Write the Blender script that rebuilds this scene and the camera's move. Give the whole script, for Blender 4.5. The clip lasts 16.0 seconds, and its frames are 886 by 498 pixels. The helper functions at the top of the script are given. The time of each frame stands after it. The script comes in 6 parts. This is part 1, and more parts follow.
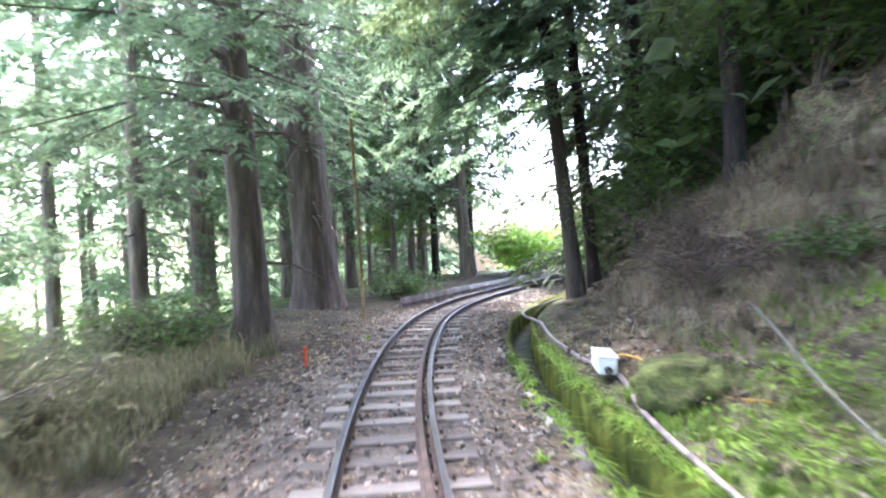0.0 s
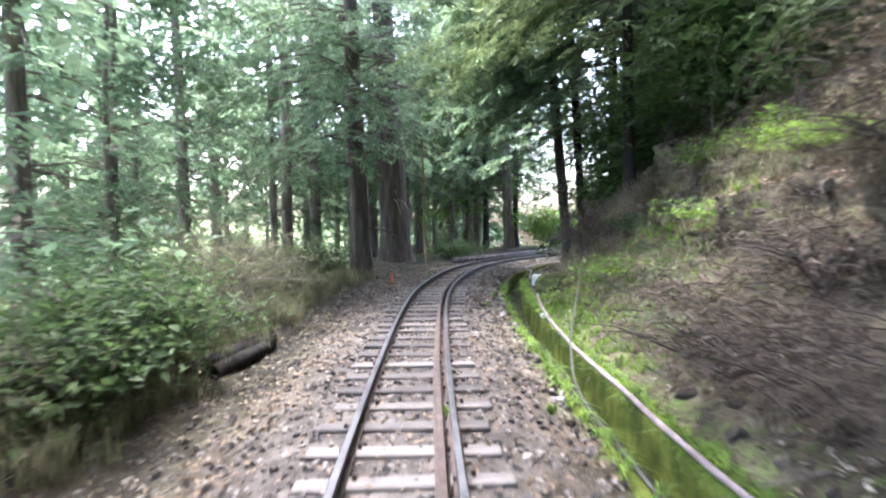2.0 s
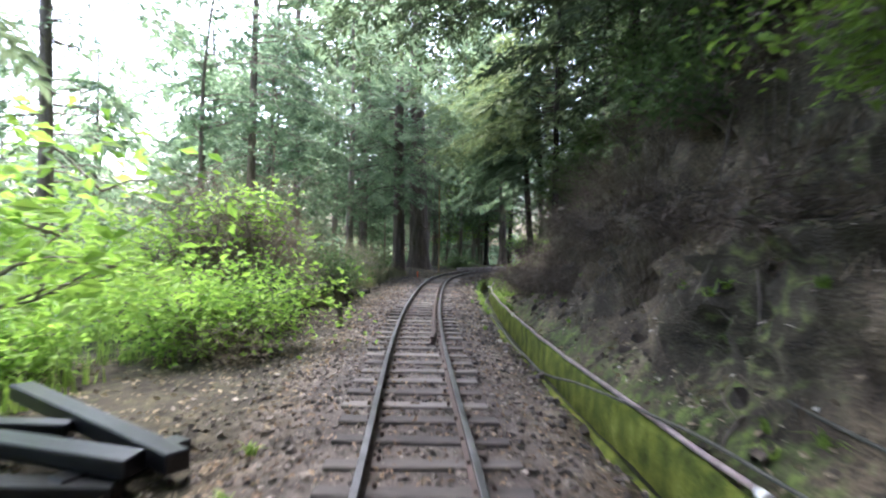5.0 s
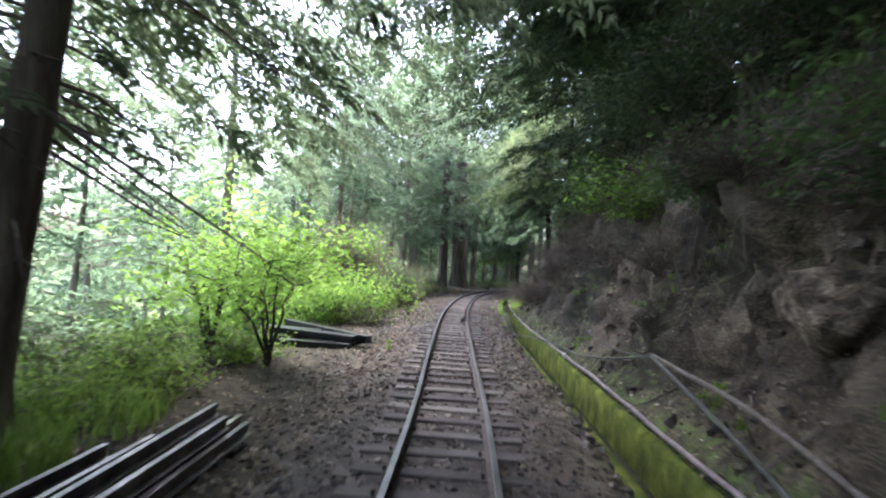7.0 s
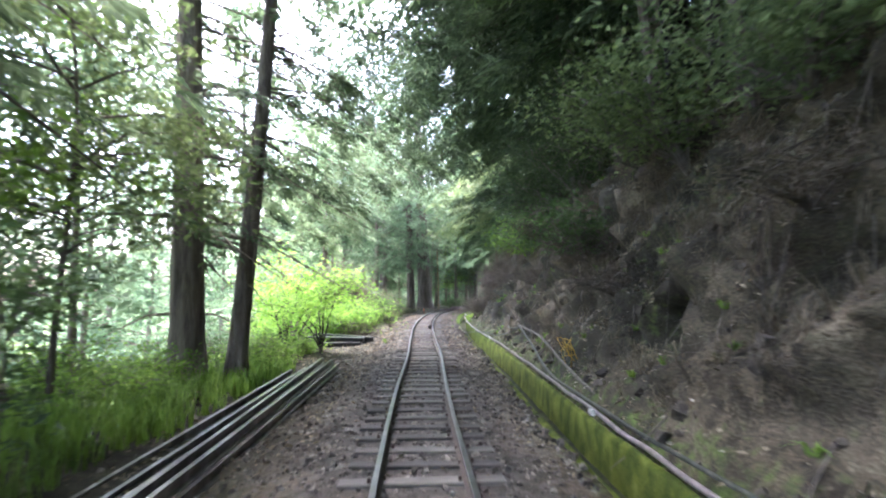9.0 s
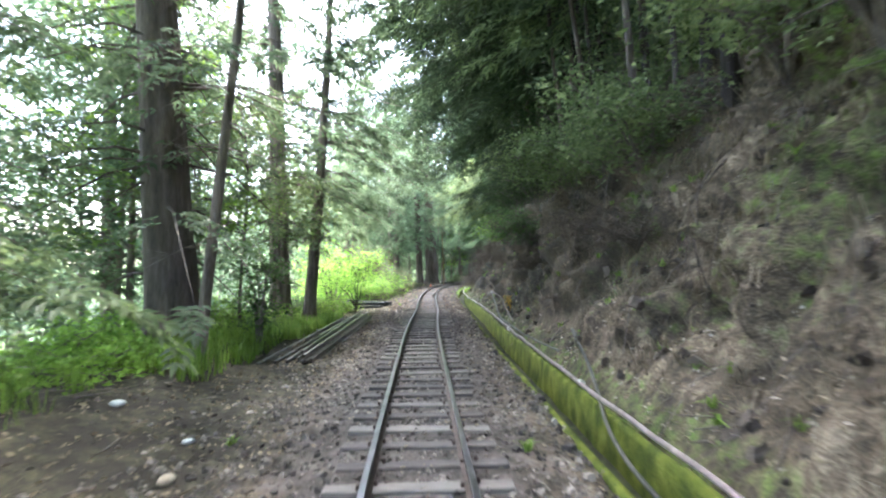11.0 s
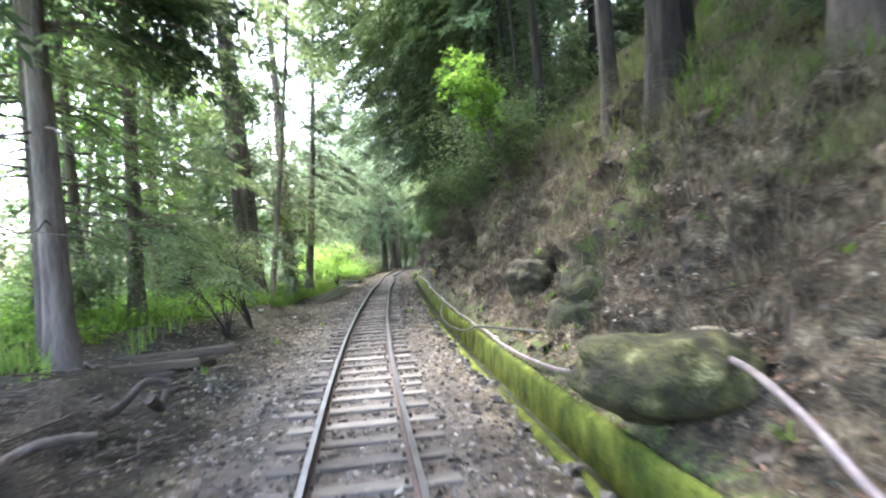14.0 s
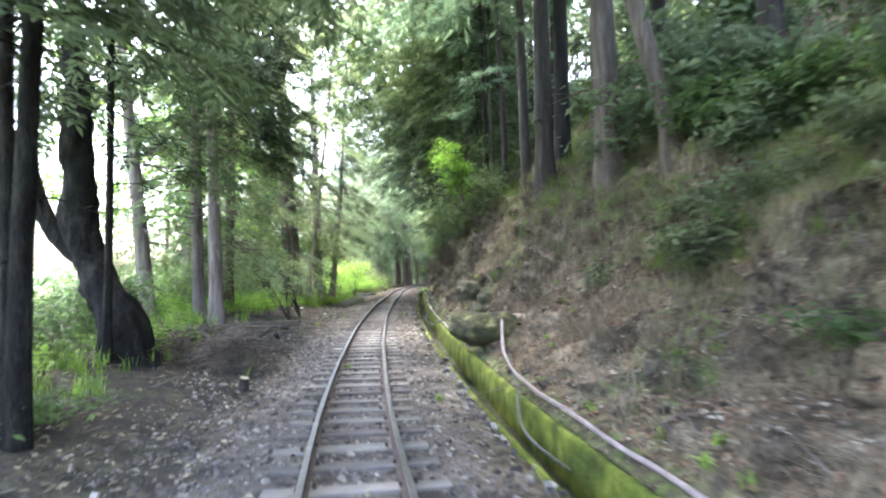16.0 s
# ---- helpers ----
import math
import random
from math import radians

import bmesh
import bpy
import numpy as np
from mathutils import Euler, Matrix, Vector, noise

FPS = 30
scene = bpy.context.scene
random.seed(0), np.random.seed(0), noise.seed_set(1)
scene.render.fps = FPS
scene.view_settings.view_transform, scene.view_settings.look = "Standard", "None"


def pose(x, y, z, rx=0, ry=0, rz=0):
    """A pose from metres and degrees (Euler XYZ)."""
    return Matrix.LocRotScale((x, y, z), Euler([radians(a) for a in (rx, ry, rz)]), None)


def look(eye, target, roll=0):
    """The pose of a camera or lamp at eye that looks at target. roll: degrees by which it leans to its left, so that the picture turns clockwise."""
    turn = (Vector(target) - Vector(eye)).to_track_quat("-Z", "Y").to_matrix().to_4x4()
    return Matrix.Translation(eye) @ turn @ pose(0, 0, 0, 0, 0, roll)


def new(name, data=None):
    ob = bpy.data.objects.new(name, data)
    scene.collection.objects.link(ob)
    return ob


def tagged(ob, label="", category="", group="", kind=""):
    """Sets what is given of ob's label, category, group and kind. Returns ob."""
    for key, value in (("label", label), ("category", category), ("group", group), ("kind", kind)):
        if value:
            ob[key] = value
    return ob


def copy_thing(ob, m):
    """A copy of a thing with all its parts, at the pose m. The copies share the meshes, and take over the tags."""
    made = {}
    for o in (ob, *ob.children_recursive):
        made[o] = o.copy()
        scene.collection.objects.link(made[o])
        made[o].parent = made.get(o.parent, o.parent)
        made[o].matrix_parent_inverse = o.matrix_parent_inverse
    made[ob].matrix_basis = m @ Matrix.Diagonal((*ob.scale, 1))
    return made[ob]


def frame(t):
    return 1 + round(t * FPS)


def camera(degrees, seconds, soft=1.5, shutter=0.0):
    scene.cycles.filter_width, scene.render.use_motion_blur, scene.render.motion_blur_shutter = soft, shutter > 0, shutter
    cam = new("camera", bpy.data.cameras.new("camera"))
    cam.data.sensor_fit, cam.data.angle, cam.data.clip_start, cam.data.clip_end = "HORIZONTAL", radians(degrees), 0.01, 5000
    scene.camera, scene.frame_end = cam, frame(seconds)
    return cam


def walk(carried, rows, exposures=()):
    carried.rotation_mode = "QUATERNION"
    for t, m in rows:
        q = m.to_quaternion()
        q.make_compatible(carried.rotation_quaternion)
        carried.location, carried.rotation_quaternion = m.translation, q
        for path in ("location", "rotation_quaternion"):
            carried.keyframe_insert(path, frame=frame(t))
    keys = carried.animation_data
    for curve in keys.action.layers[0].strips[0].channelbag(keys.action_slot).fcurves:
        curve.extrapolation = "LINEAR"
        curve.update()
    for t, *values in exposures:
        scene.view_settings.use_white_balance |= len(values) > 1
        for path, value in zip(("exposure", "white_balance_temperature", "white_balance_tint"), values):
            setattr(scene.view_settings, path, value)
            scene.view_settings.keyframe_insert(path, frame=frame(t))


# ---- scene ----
cam = camera(78.4, 16.0, soft=2.1, shutter=0.5)
EXPOSURES = [(0, 5.0, 5600, 22), (0.5, 4.5, 5560, 21), (1, 4.2, 5530, 21), (1.8, 4.12, 5580, 18), (3, 3.88, 5650, 17), (5.5, 3.2, 5680, 16), (6.5, 3.15, 5620, 19), (7.5, 3.95, 5560, 19), (9, 4.3, 5580, 17), (12, 4.42, 5700, 10), (14, 4.4, 5830, 11), (16, 4.5, 5950, 12)]
PATH = [
    (0, (-1.016, 19.151, 1.683), (-0.736, 21.131, 1.649), -2.8),
    (0.5, (-0.982, 17.354, 1.668), (-0.772, 19.343, 1.634), -0.7),
    (1, (-0.926, 15.567, 1.676), (-0.91, 17.567, 1.645), 0.5),
    (1.5, (-0.857, 13.806, 1.652), (-0.885, 15.805, 1.59), 1.2),
    (2, (-0.741, 12.053, 1.628), (-0.716, 14.051, 1.523), -0.8),
    (2.5, (-0.67, 10.285, 1.632), (-0.718, 12.283, 1.578), -0.5),
    (3, (-0.605, 8.465, 1.629), (-0.73, 10.461, 1.601), -1.0),
    (5.5, (-0.091, -0.814, 1.543), (-0.127, 1.186, 1.525), 2.0),
    (6, (0.091, -2.686, 1.546), (0.037, -0.687, 1.536), 2.0),
    (6.5, (0.264, -4.545, 1.548), (0.143, -2.548, 1.539), 1.2),
    (7, (0.375, -6.359, 1.593), (0.174, -4.37, 1.649), 3.9),
    (7.5, (0.502, -8.221, 1.594), (0.467, -6.222, 1.627), 1.1),
    (8, (0.665, -10.122, 1.57), (0.594, -8.124, 1.611), -0.1),
    (8.5, (0.769, -11.956, 1.583), (0.718, -9.961, 1.718), -0.0),
    (9, (0.9, -13.743, 1.593), (0.831, -11.75, 1.74), -0.5),
    (11.5, (1.884, -22.393, 1.594), (1.777, -20.397, 1.65), -0.7),
    (12, (2.124, -24.166, 1.581), (2.07, -22.168, 1.668), -1.5),
    (12.5, (2.384, -25.949, 1.525), (2.351, -23.949, 1.57), -2.9),
    (13, (2.623, -27.729, 1.524), (2.635, -25.73, 1.554), -1.6),
    (13.5, (2.903, -29.48, 1.531), (2.927, -27.48, 1.567), -1.9),
    (14, (3.189, -31.189, 1.524), (3.196, -29.189, 1.536), -3.3),
    (14.5, (3.484, -32.937, 1.541), (3.471, -30.937, 1.578), -3.1),
    (15, (3.789, -34.677, 1.556), (3.743, -32.678, 1.586), -3.2),
    (15.5, (4.107, -36.393, 1.57), (4.001, -34.398, 1.663), -2.0),
    (16, (4.43, -38.125, 1.581), (4.375, -36.128, 1.666), -0.6),
]
rows = [(t, look(eye, target, roll)) for t, eye, target, roll in PATH]
walk(cam, rows, EXPOSURES)

# ---------------------------------------------------------------- light
world = bpy.data.worlds.new("sky")
scene.world = world
world.use_nodes = True
SUN_AZ, SUN_EL = radians(-25), radians(66)      # clockwise from +y, above the horizon
wn = world.node_tree.nodes
wn.clear()
sky = wn.new("ShaderNodeTexSky")
sky.sky_type = "NISHITA"
sky.sun_disc = False
sky.sun_elevation, sky.sun_rotation = SUN_EL, SUN_AZ
sky.air_density, sky.dust_density, sky.ozone_density = 1.0, 6.0, 0.6
bg = wn.new("ShaderNodeBackground")
bg.inputs["Strength"].default_value = 0.15
wo = wn.new("ShaderNodeOutputWorld")
world.node_tree.links.new(sky.outputs[0], bg.inputs[0])
world.node_tree.links.new(bg.outputs[0], wo.inputs[0])

sun_data = bpy.data.lights.new("sun", "SUN")
sun_data.energy, sun_data.angle, sun_data.color = 1.3, radians(12.0), (1.0, 0.95, 0.86)
sun = new("sun", sun_data)
sun_way = Vector((math.sin(SUN_AZ) * math.cos(SUN_EL), math.cos(SUN_AZ) * math.cos(SUN_EL), math.sin(SUN_EL)))
sun.matrix_world = look((30, 20, 60), Vector((30, 20, 60)) - sun_way)

# ---------------------------------------------------------------- materials


def material(name, stops, scale=6.0, fine=60.0, rough=0.8, bump=0.3, dist=0.02, metal=0.0, stretch=(1, 1, 1), per="", spec=0.3, wet=0.0):
    """Two noises, broad and fine, run through a colour ramp; the fine one also lifts the surface."""
    m = bpy.data.materials.new(name)
    m.use_nodes = True
    n, l = m.node_tree.nodes, m.node_tree.links
    p = n["Principled BSDF"]
    tc = n.new("ShaderNodeTexCoord")
    mp = n.new("ShaderNodeMapping")
    mp.inputs["Scale"].default_value = stretch
    l.new(tc.outputs["Object"], mp.inputs[0])
    a = n.new("ShaderNodeTexNoise")
    a.inputs["Scale"].default_value, a.inputs["Detail"].default_value = scale, 5
    b = n.new("ShaderNodeTexNoise")
    b.inputs["Scale"].default_value, b.inputs["Detail"].default_value = fine, 4
    l.new(mp.outputs[0], a.inputs[0])
    l.new(mp.outputs[0], b.inputs[0])
    mix = n.new("ShaderNodeMath")
    mix.operation = "MULTIPLY_ADD"
    l.new(b.outputs[0], mix.inputs[0])
    mix.inputs[1].default_value = 0.45
    l.new(a.outputs[0], mix.inputs[2])
    val = mix.outputs[0]
    if per:
        src = n.new("ShaderNodeObjectInfo" if per == "object" else "ShaderNodeNewGeometry")
        rnd = n.new("ShaderNodeMath")
        rnd.operation = "MULTIPLY_ADD"
        l.new(src.outputs["Random" if per == "object" else "Random Per Island"], rnd.inputs[0])
        rnd.inputs[1].default_value = 0.5
        l.new(val, rnd.inputs[2])
        sub = n.new("ShaderNodeMath")
        sub.operation = "SUBTRACT"
        l.new(rnd.outputs[0], sub.inputs[0])
        sub.inputs[1].default_value = 0.25
        val = sub.outputs[0]
    ramp = n.new("ShaderNodeValToRGB")
    els = ramp.color_ramp.elements
    while len(els) < len(stops):
        els.new(0.5)
    for i, c in enumerate(stops):
        els[i].position = 0.42 + 0.62 * i / max(1, len(stops) - 1)
        els[i].color = (*c, 1)
    l.new(val, ramp.inputs[0])
    l.new(ramp.outputs[0], p.inputs["Base Color"])
    p.inputs["Roughness"].default_value, p.inputs["Metallic"].default_value = rough, metal
    p.inputs["Specular IOR Level"].default_value = spec
    if bump:
        bp = n.new("ShaderNodeBump")
        bp.inputs["Strength"].default_value, bp.inputs["Distance"].default_value = bump, dist
        l.new(mix.outputs[0], bp.inputs["Height"])
        l.new(bp.outputs[0], p.inputs["Normal"])
    return m


def leaf_material(name, dark, light, glow=0.45, rough=0.55):
    """A thin leaf: reflects and lets light through, each leaf of its own shade."""
    m = bpy.data.materials.new(name)
    m.use_nodes = True
    n, l = m.node_tree.nodes, m.node_tree.links
    p, out = n["Principled BSDF"], n["Material Output"]
    geo = n.new("ShaderNodeNewGeometry")
    tc = n.new("ShaderNodeTexCoord")
    nz = n.new("ShaderNodeTexNoise")
    nz.inputs["Scale"].default_value, nz.inputs["Detail"].default_value = 1.6, 3
    l.new(tc.outputs["Object"], nz.inputs[0])
    add = n.new("ShaderNodeMath")
    add.operation = "MULTIPLY_ADD"
    l.new(geo.outputs["Random Per Island"], add.inputs[0])
    add.inputs[1].default_value = 0.26
    l.new(nz.outputs[0], add.inputs[2])
    ramp = n.new("ShaderNodeValToRGB")
    els = ramp.color_ramp.elements
    els[0].position, els[0].color = 0.4, (*dark, 1)
    els[1].position, els[1].color = 0.86, (*light, 1)
    l.new(add.outputs[0], ramp.inputs[0])
    l.new(ramp.outputs[0], p.inputs["Base Color"])
    p.inputs["Roughness"].default_value = rough
    p.inputs["Specular IOR Level"].default_value = 0.3
    tr = n.new("ShaderNodeBsdfTranslucent")
    l.new(ramp.outputs[0], tr.inputs[0])
    mx = n.new("ShaderNodeMixShader")
    mx.inputs[0].default_value = glow
    l.new(p.outputs[0], mx.inputs[1])
    l.new(tr.outputs[0], mx.inputs[2])
    l.new(mx.outputs[0], out.inputs[0])
    return m


def ground_material():
    """Litter and soil, with grass, moss and gravel where the sheet's own masks say so."""
    m = bpy.data.materials.new("forest_floor")
    m.use_nodes = True
    n, l = m.node_tree.nodes, m.node_tree.links
    p = n["Principled BSDF"]
    tc = n.new("ShaderNodeTexCoord")

    def noise_tex(scale, detail=6):
        t = n.new("ShaderNodeTexNoise")
        t.inputs["Scale"].default_value, t.inputs["Detail"].default_value = scale, detail
        l.new(tc.outputs["Object"], t.inputs[0])
        return t

    def ramp(src, *stops):
        r = n.new("ShaderNodeValToRGB")
        e = r.color_ramp.elements
        while len(e) < len(stops):
            e.new(0.5)
        for i, (q, c) in enumerate(stops):
            e[i].position, e[i].color = q, (*c, 1)
        l.new(src, r.inputs[0])
        return r.outputs[0]

    fine, mid, big = noise_tex(38, 8), noise_tex(7), noise_tex(1.7)
    both = n.new("ShaderNodeMath")
    both.operation = "MULTIPLY_ADD"
    l.new(mid.outputs[0], both.inputs[0])
    both.inputs[1].default_value = 0.55
    half = n.new("ShaderNodeMath")
    half.operation = "MULTIPLY"
    half.inputs[1].default_value = 0.5
    l.new(fine.outputs[0], half.inputs[0])
    wide = n.new("ShaderNodeMath")
    wide.operation = "MULTIPLY_ADD"
    l.new(big.outputs[0], wide.inputs[0])
    wide.inputs[1].default_value = 0.5
    l.new(half.outputs[0], wide.inputs[2])
    less = n.new("ShaderNodeMath")
    less.operation = "SUBTRACT"
    less.inputs[1].default_value = 0.25
    l.new(wide.outputs[0], less.inputs[0])
    l.new(less.outputs[0], both.inputs[2])
    soil = ramp(both.outputs[0], (0.32, (0.018, 0.014, 0.011)), (0.48, (0.062, 0.049, 0.033)), (0.6, (0.15, 0.118, 0.08)), (0.72, (0.33, 0.27, 0.19)))
    turf = ramp(both.outputs[0], (0.35, (0.03, 0.042, 0.012)), (0.55, (0.075, 0.11, 0.025)), (0.72, (0.15, 0.2, 0.05)))
    grit = ramp(both.outputs[0], (0.35, (0.03, 0.026, 0.024)), (0.55, (0.082, 0.071, 0.062)), (0.72, (0.16, 0.14, 0.12)))
    # Dark soil: humus on the verge, shade painted in on the cut face.
    humus_shade = ramp(both.outputs[0], (0.34, (0.014, 0.012, 0.009)), (0.52, (0.036, 0.031, 0.021)), (0.66, (0.075, 0.068, 0.04)), (0.78, (0.14, 0.12, 0.075)))
    col = soil
    for name, other in (("humus_shade", humus_shade), ("grass", turf), ("gravel", grit)):
        at = n.new("ShaderNodeAttribute")
        at.attribute_name = name
        off = n.new("ShaderNodeMath")
        off.operation = "ADD"
        l.new(at.outputs["Fac"], off.inputs[0])
        jit = n.new("ShaderNodeMath")
        jit.operation = "MULTIPLY_ADD"
        jit.inputs[1].default_value, jit.inputs[2].default_value = 1.4, -0.7
        l.new(mid.outputs[0], jit.inputs[0])
        l.new(jit.outputs[0], off.inputs[1])
        step = n.new("ShaderNodeMapRange")
        step.inputs["From Min"].default_value, step.inputs["From Max"].default_value = 0.3, 0.7
        l.new(off.outputs[0], step.inputs[0])
        mx = n.new("ShaderNodeMix")
        mx.data_type = "RGBA"
        l.new(step.outputs[0], mx.inputs[0])
        l.new(col, mx.inputs[6])
        l.new(other, mx.inputs[7])
        col = mx.outputs[2]
    l.new(col, p.inputs["Base Color"])
    p.inputs["Roughness"].default_value = 0.9
    p.inputs["Specular IOR Level"].default_value = 0.2
    bp = n.new("ShaderNodeBump")
    bp.inputs["Strength"].default_value, bp.inputs["Distance"].default_value = 0.8, 0.06
    l.new(both.outputs[0], bp.inputs["Height"])
    l.new(bp.outputs[0], p.inputs["Normal"])
    return m


M_GROUND = ground_material()
M_STONE = material("ballast_stone", [(0.032, 0.028, 0.026), (0.078, 0.067, 0.059), (0.14, 0.121, 0.105), (0.3, 0.265, 0.23)], 3, 50, 0.85, 0.3, 0.01, per="island")
M_SLEEPER = material("weathered_sleeper", [(0.04, 0.036, 0.034), (0.105, 0.094, 0.086), (0.19, 0.172, 0.155)], 5, 40, 0.75, 0.5, 0.01, stretch=(0.15, 1, 1), per="object")
M_RAIL = material("rusty_rail", [(0.03, 0.024, 0.022), (0.07, 0.052, 0.045), (0.12, 0.09, 0.075)], 9, 60, 0.65, 0.2, 0.004, metal=0.4)
M_RAILTOP = material("polished_rail_head", [(0.1, 0.1, 0.11), (0.17, 0.17, 0.185), (0.27, 0.27, 0.285)], 3, 30, 0.36, 0.05, 0.002, metal=0.95)
M_OLDRAIL = material("stacked_rail_steel", [(0.05, 0.045, 0.045), (0.13, 0.115, 0.11), (0.3, 0.28, 0.27)], 4, 40, 0.38, 0.2, 0.004, metal=0.75)
M_MOSS = material("mossy_concrete", [(0.016, 0.02, 0.008), (0.054, 0.07, 0.014), (0.112, 0.132, 0.022), (0.19, 0.205, 0.055)], 3.5, 45, 0.95, 0.8, 0.03, spec=0.1, stretch=(1, 1, 0.8))
M_DRAINBED = material("dark_drain_bed", [(0.016, 0.017, 0.012), (0.04, 0.044, 0.026), (0.08, 0.088, 0.045)], 4, 45, 0.9, 0.5, 0.02, spec=0.1)
M_PIPE = material("grey_conduit", [(0.11, 0.088, 0.086), (0.21, 0.168, 0.165), (0.33, 0.275, 0.265)], 7, 60, 0.45, 0.1, 0.003)
M_WHITE = material("white_plastic", [(0.5, 0.5, 0.47), (0.66, 0.66, 0.63), (0.75, 0.75, 0.73)], 5, 50, 0.5, 0.1, 0.004)
M_CABLE = material("dark_cable", [(0.022, 0.023, 0.018), (0.055, 0.056, 0.045), (0.11, 0.11, 0.092)], 6, 50, 0.6, 0.2, 0.004)
M_YELLOW = material("yellow_cord", [(0.35, 0.2, 0.02), (0.5, 0.3, 0.03)], 9, 40, 0.6, 0.1)
M_ORANGE = material("orange_paint", [(0.6, 0.09, 0.03), (0.75, 0.14, 0.05)], 9, 40, 0.6, 0.1)
M_BARK = material("cedar_bark", [(0.045, 0.036, 0.03), (0.12, 0.094, 0.078), (0.21, 0.17, 0.142), (0.3, 0.255, 0.215)], 7, 45, 0.9, 1.0, 0.05, stretch=(1, 1, 0.14))
# Very dark bark: the trunks' backlit, shaded side is put into the colour.
M_BLACKBARK = material("backlit_black_bark", [(0.007, 0.0065, 0.006), (0.02, 0.018, 0.016), (0.05, 0.045, 0.036)], 7, 45, 0.95, 1.0, 0.08, stretch=(1, 1, 0.3), spec=0.08)
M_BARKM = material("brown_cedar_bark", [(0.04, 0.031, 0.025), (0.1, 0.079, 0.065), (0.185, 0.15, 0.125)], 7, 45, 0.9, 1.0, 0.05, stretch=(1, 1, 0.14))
M_BARKD = material("dark_bark", [(0.012, 0.01, 0.009), (0.035, 0.028, 0.023), (0.075, 0.06, 0.05)], 7, 45, 0.85, 1.0, 0.04, stretch=(1, 1, 0.14), per="object")
M_TWIG = material("dry_twig", [(0.06, 0.05, 0.042), (0.14, 0.118, 0.1), (0.22, 0.19, 0.16)], 9, 60, 0.85, 0.3)
M_TIMBER = material("old_timber", [(0.02, 0.016, 0.012), (0.06, 0.047, 0.034), (0.14, 0.108, 0.074)], 5, 45, 0.75, 0.5, 0.008, stretch=(0.12, 1, 1), per="object")
M_TIMBERD = material("tarred_timber", [(0.002, 0.002, 0.003), (0.005, 0.005, 0.007), (0.017, 0.018, 0.024)], 5, 45, 0.36, 0.6, 0.01, stretch=(0.12, 1, 1), per="object", spec=0.3)
M_CUT = material("cut_wood", [(0.4, 0.33, 0.22), (0.6, 0.52, 0.38)], 12, 60, 0.8, 0.2)
M_ROCK = material("mossy_rock", [(0.018, 0.016, 0.012), (0.045, 0.041, 0.024), (0.09, 0.087, 0.032), (0.22, 0.21, 0.11)], 4.5, 34, 0.9, 1.0, 0.07)
M_ROCKM = material("thick_mossy_rock", [(0.014, 0.013, 0.01), (0.03, 0.028, 0.019), (0.055, 0.06, 0.024), (0.12, 0.14, 0.04)], 3.4, 30, 0.95, 0.9, 0.04)
M_MOUND = material("mossy_mound", [(0.02, 0.018, 0.012), (0.05, 0.055, 0.02), (0.095, 0.115, 0.03), (0.15, 0.165, 0.06)], 4.0, 34, 0.95, 1.0, 0.05)
M_BROWNROCK = material("earthy_brown_rock", [(0.014, 0.012, 0.009), (0.042, 0.037, 0.024), (0.085, 0.077, 0.045), (0.17, 0.15, 0.1)], 3.6, 30, 0.92, 1.0, 0.06)
M_PALEROCK = material("pale_broken_stone", [(0.2, 0.16, 0.11), (0.36, 0.3, 0.22), (0.5, 0.45, 0.36)], 4, 30, 0.85, 0.5, 0.02)
M_ROOT = material("bare_root", [(0.03, 0.024, 0.019), (0.075, 0.06, 0.048), (0.15, 0.125, 0.1)], 7, 45, 0.9, 0.5)
M_DRY = leaf_material("dry_grass", (0.11, 0.09, 0.064), (0.36, 0.3, 0.21), 0.3, 0.8)
# Dry grass again, darker: the thicket's shade is painted into it.
M_PLUME = leaf_material("shaded_dry_plume", (0.07, 0.06, 0.038), (0.235, 0.2, 0.13), 0.3, 0.8)
M_LITTER = leaf_material("fallen_leaf", (0.05, 0.037, 0.024), (0.34, 0.28, 0.19), 0.1, 0.8)
M_OLIVE = leaf_material("olive_dry_grass", (0.09, 0.09, 0.05), (0.3, 0.29, 0.16), 0.3, 0.8)
M_RUSSET = leaf_material("russet_leaf", (0.09, 0.055, 0.035), (0.32, 0.2, 0.13), 0.1, 0.8)
M_TAN = leaf_material("tan_leaf", (0.08, 0.05, 0.03), (0.32, 0.235, 0.15), 0.1, 0.7)
M_FLECK = leaf_material("bleached_leaf", (0.22, 0.18, 0.14), (0.5, 0.45, 0.38), 0.1, 0.6)
M_GRASS = leaf_material("fresh_grass", (0.08, 0.145, 0.024), (0.26, 0.39, 0.065), 0.5)
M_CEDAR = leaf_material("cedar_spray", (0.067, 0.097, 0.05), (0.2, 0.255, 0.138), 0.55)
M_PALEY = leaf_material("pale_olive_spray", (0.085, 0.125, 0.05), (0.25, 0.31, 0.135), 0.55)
# Darker copy of the cedar spray; the shade is put into its colour.
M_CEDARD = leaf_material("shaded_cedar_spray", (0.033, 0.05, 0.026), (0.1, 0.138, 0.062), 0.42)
M_HILL = leaf_material("hillside_leaf", (0.066, 0.09, 0.046), (0.195, 0.245, 0.118), 0.55)
# Shrub leaf with the bank's shade put into the colour.
M_SHADE = leaf_material("shaded_shrub_leaf", (0.03, 0.046, 0.02), (0.095, 0.132, 0.05), 0.4)
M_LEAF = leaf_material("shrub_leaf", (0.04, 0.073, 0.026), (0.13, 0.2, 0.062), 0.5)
M_LIME = leaf_material("lime_leaf", (0.12, 0.23, 0.03), (0.33, 0.52, 0.085), 0.55)
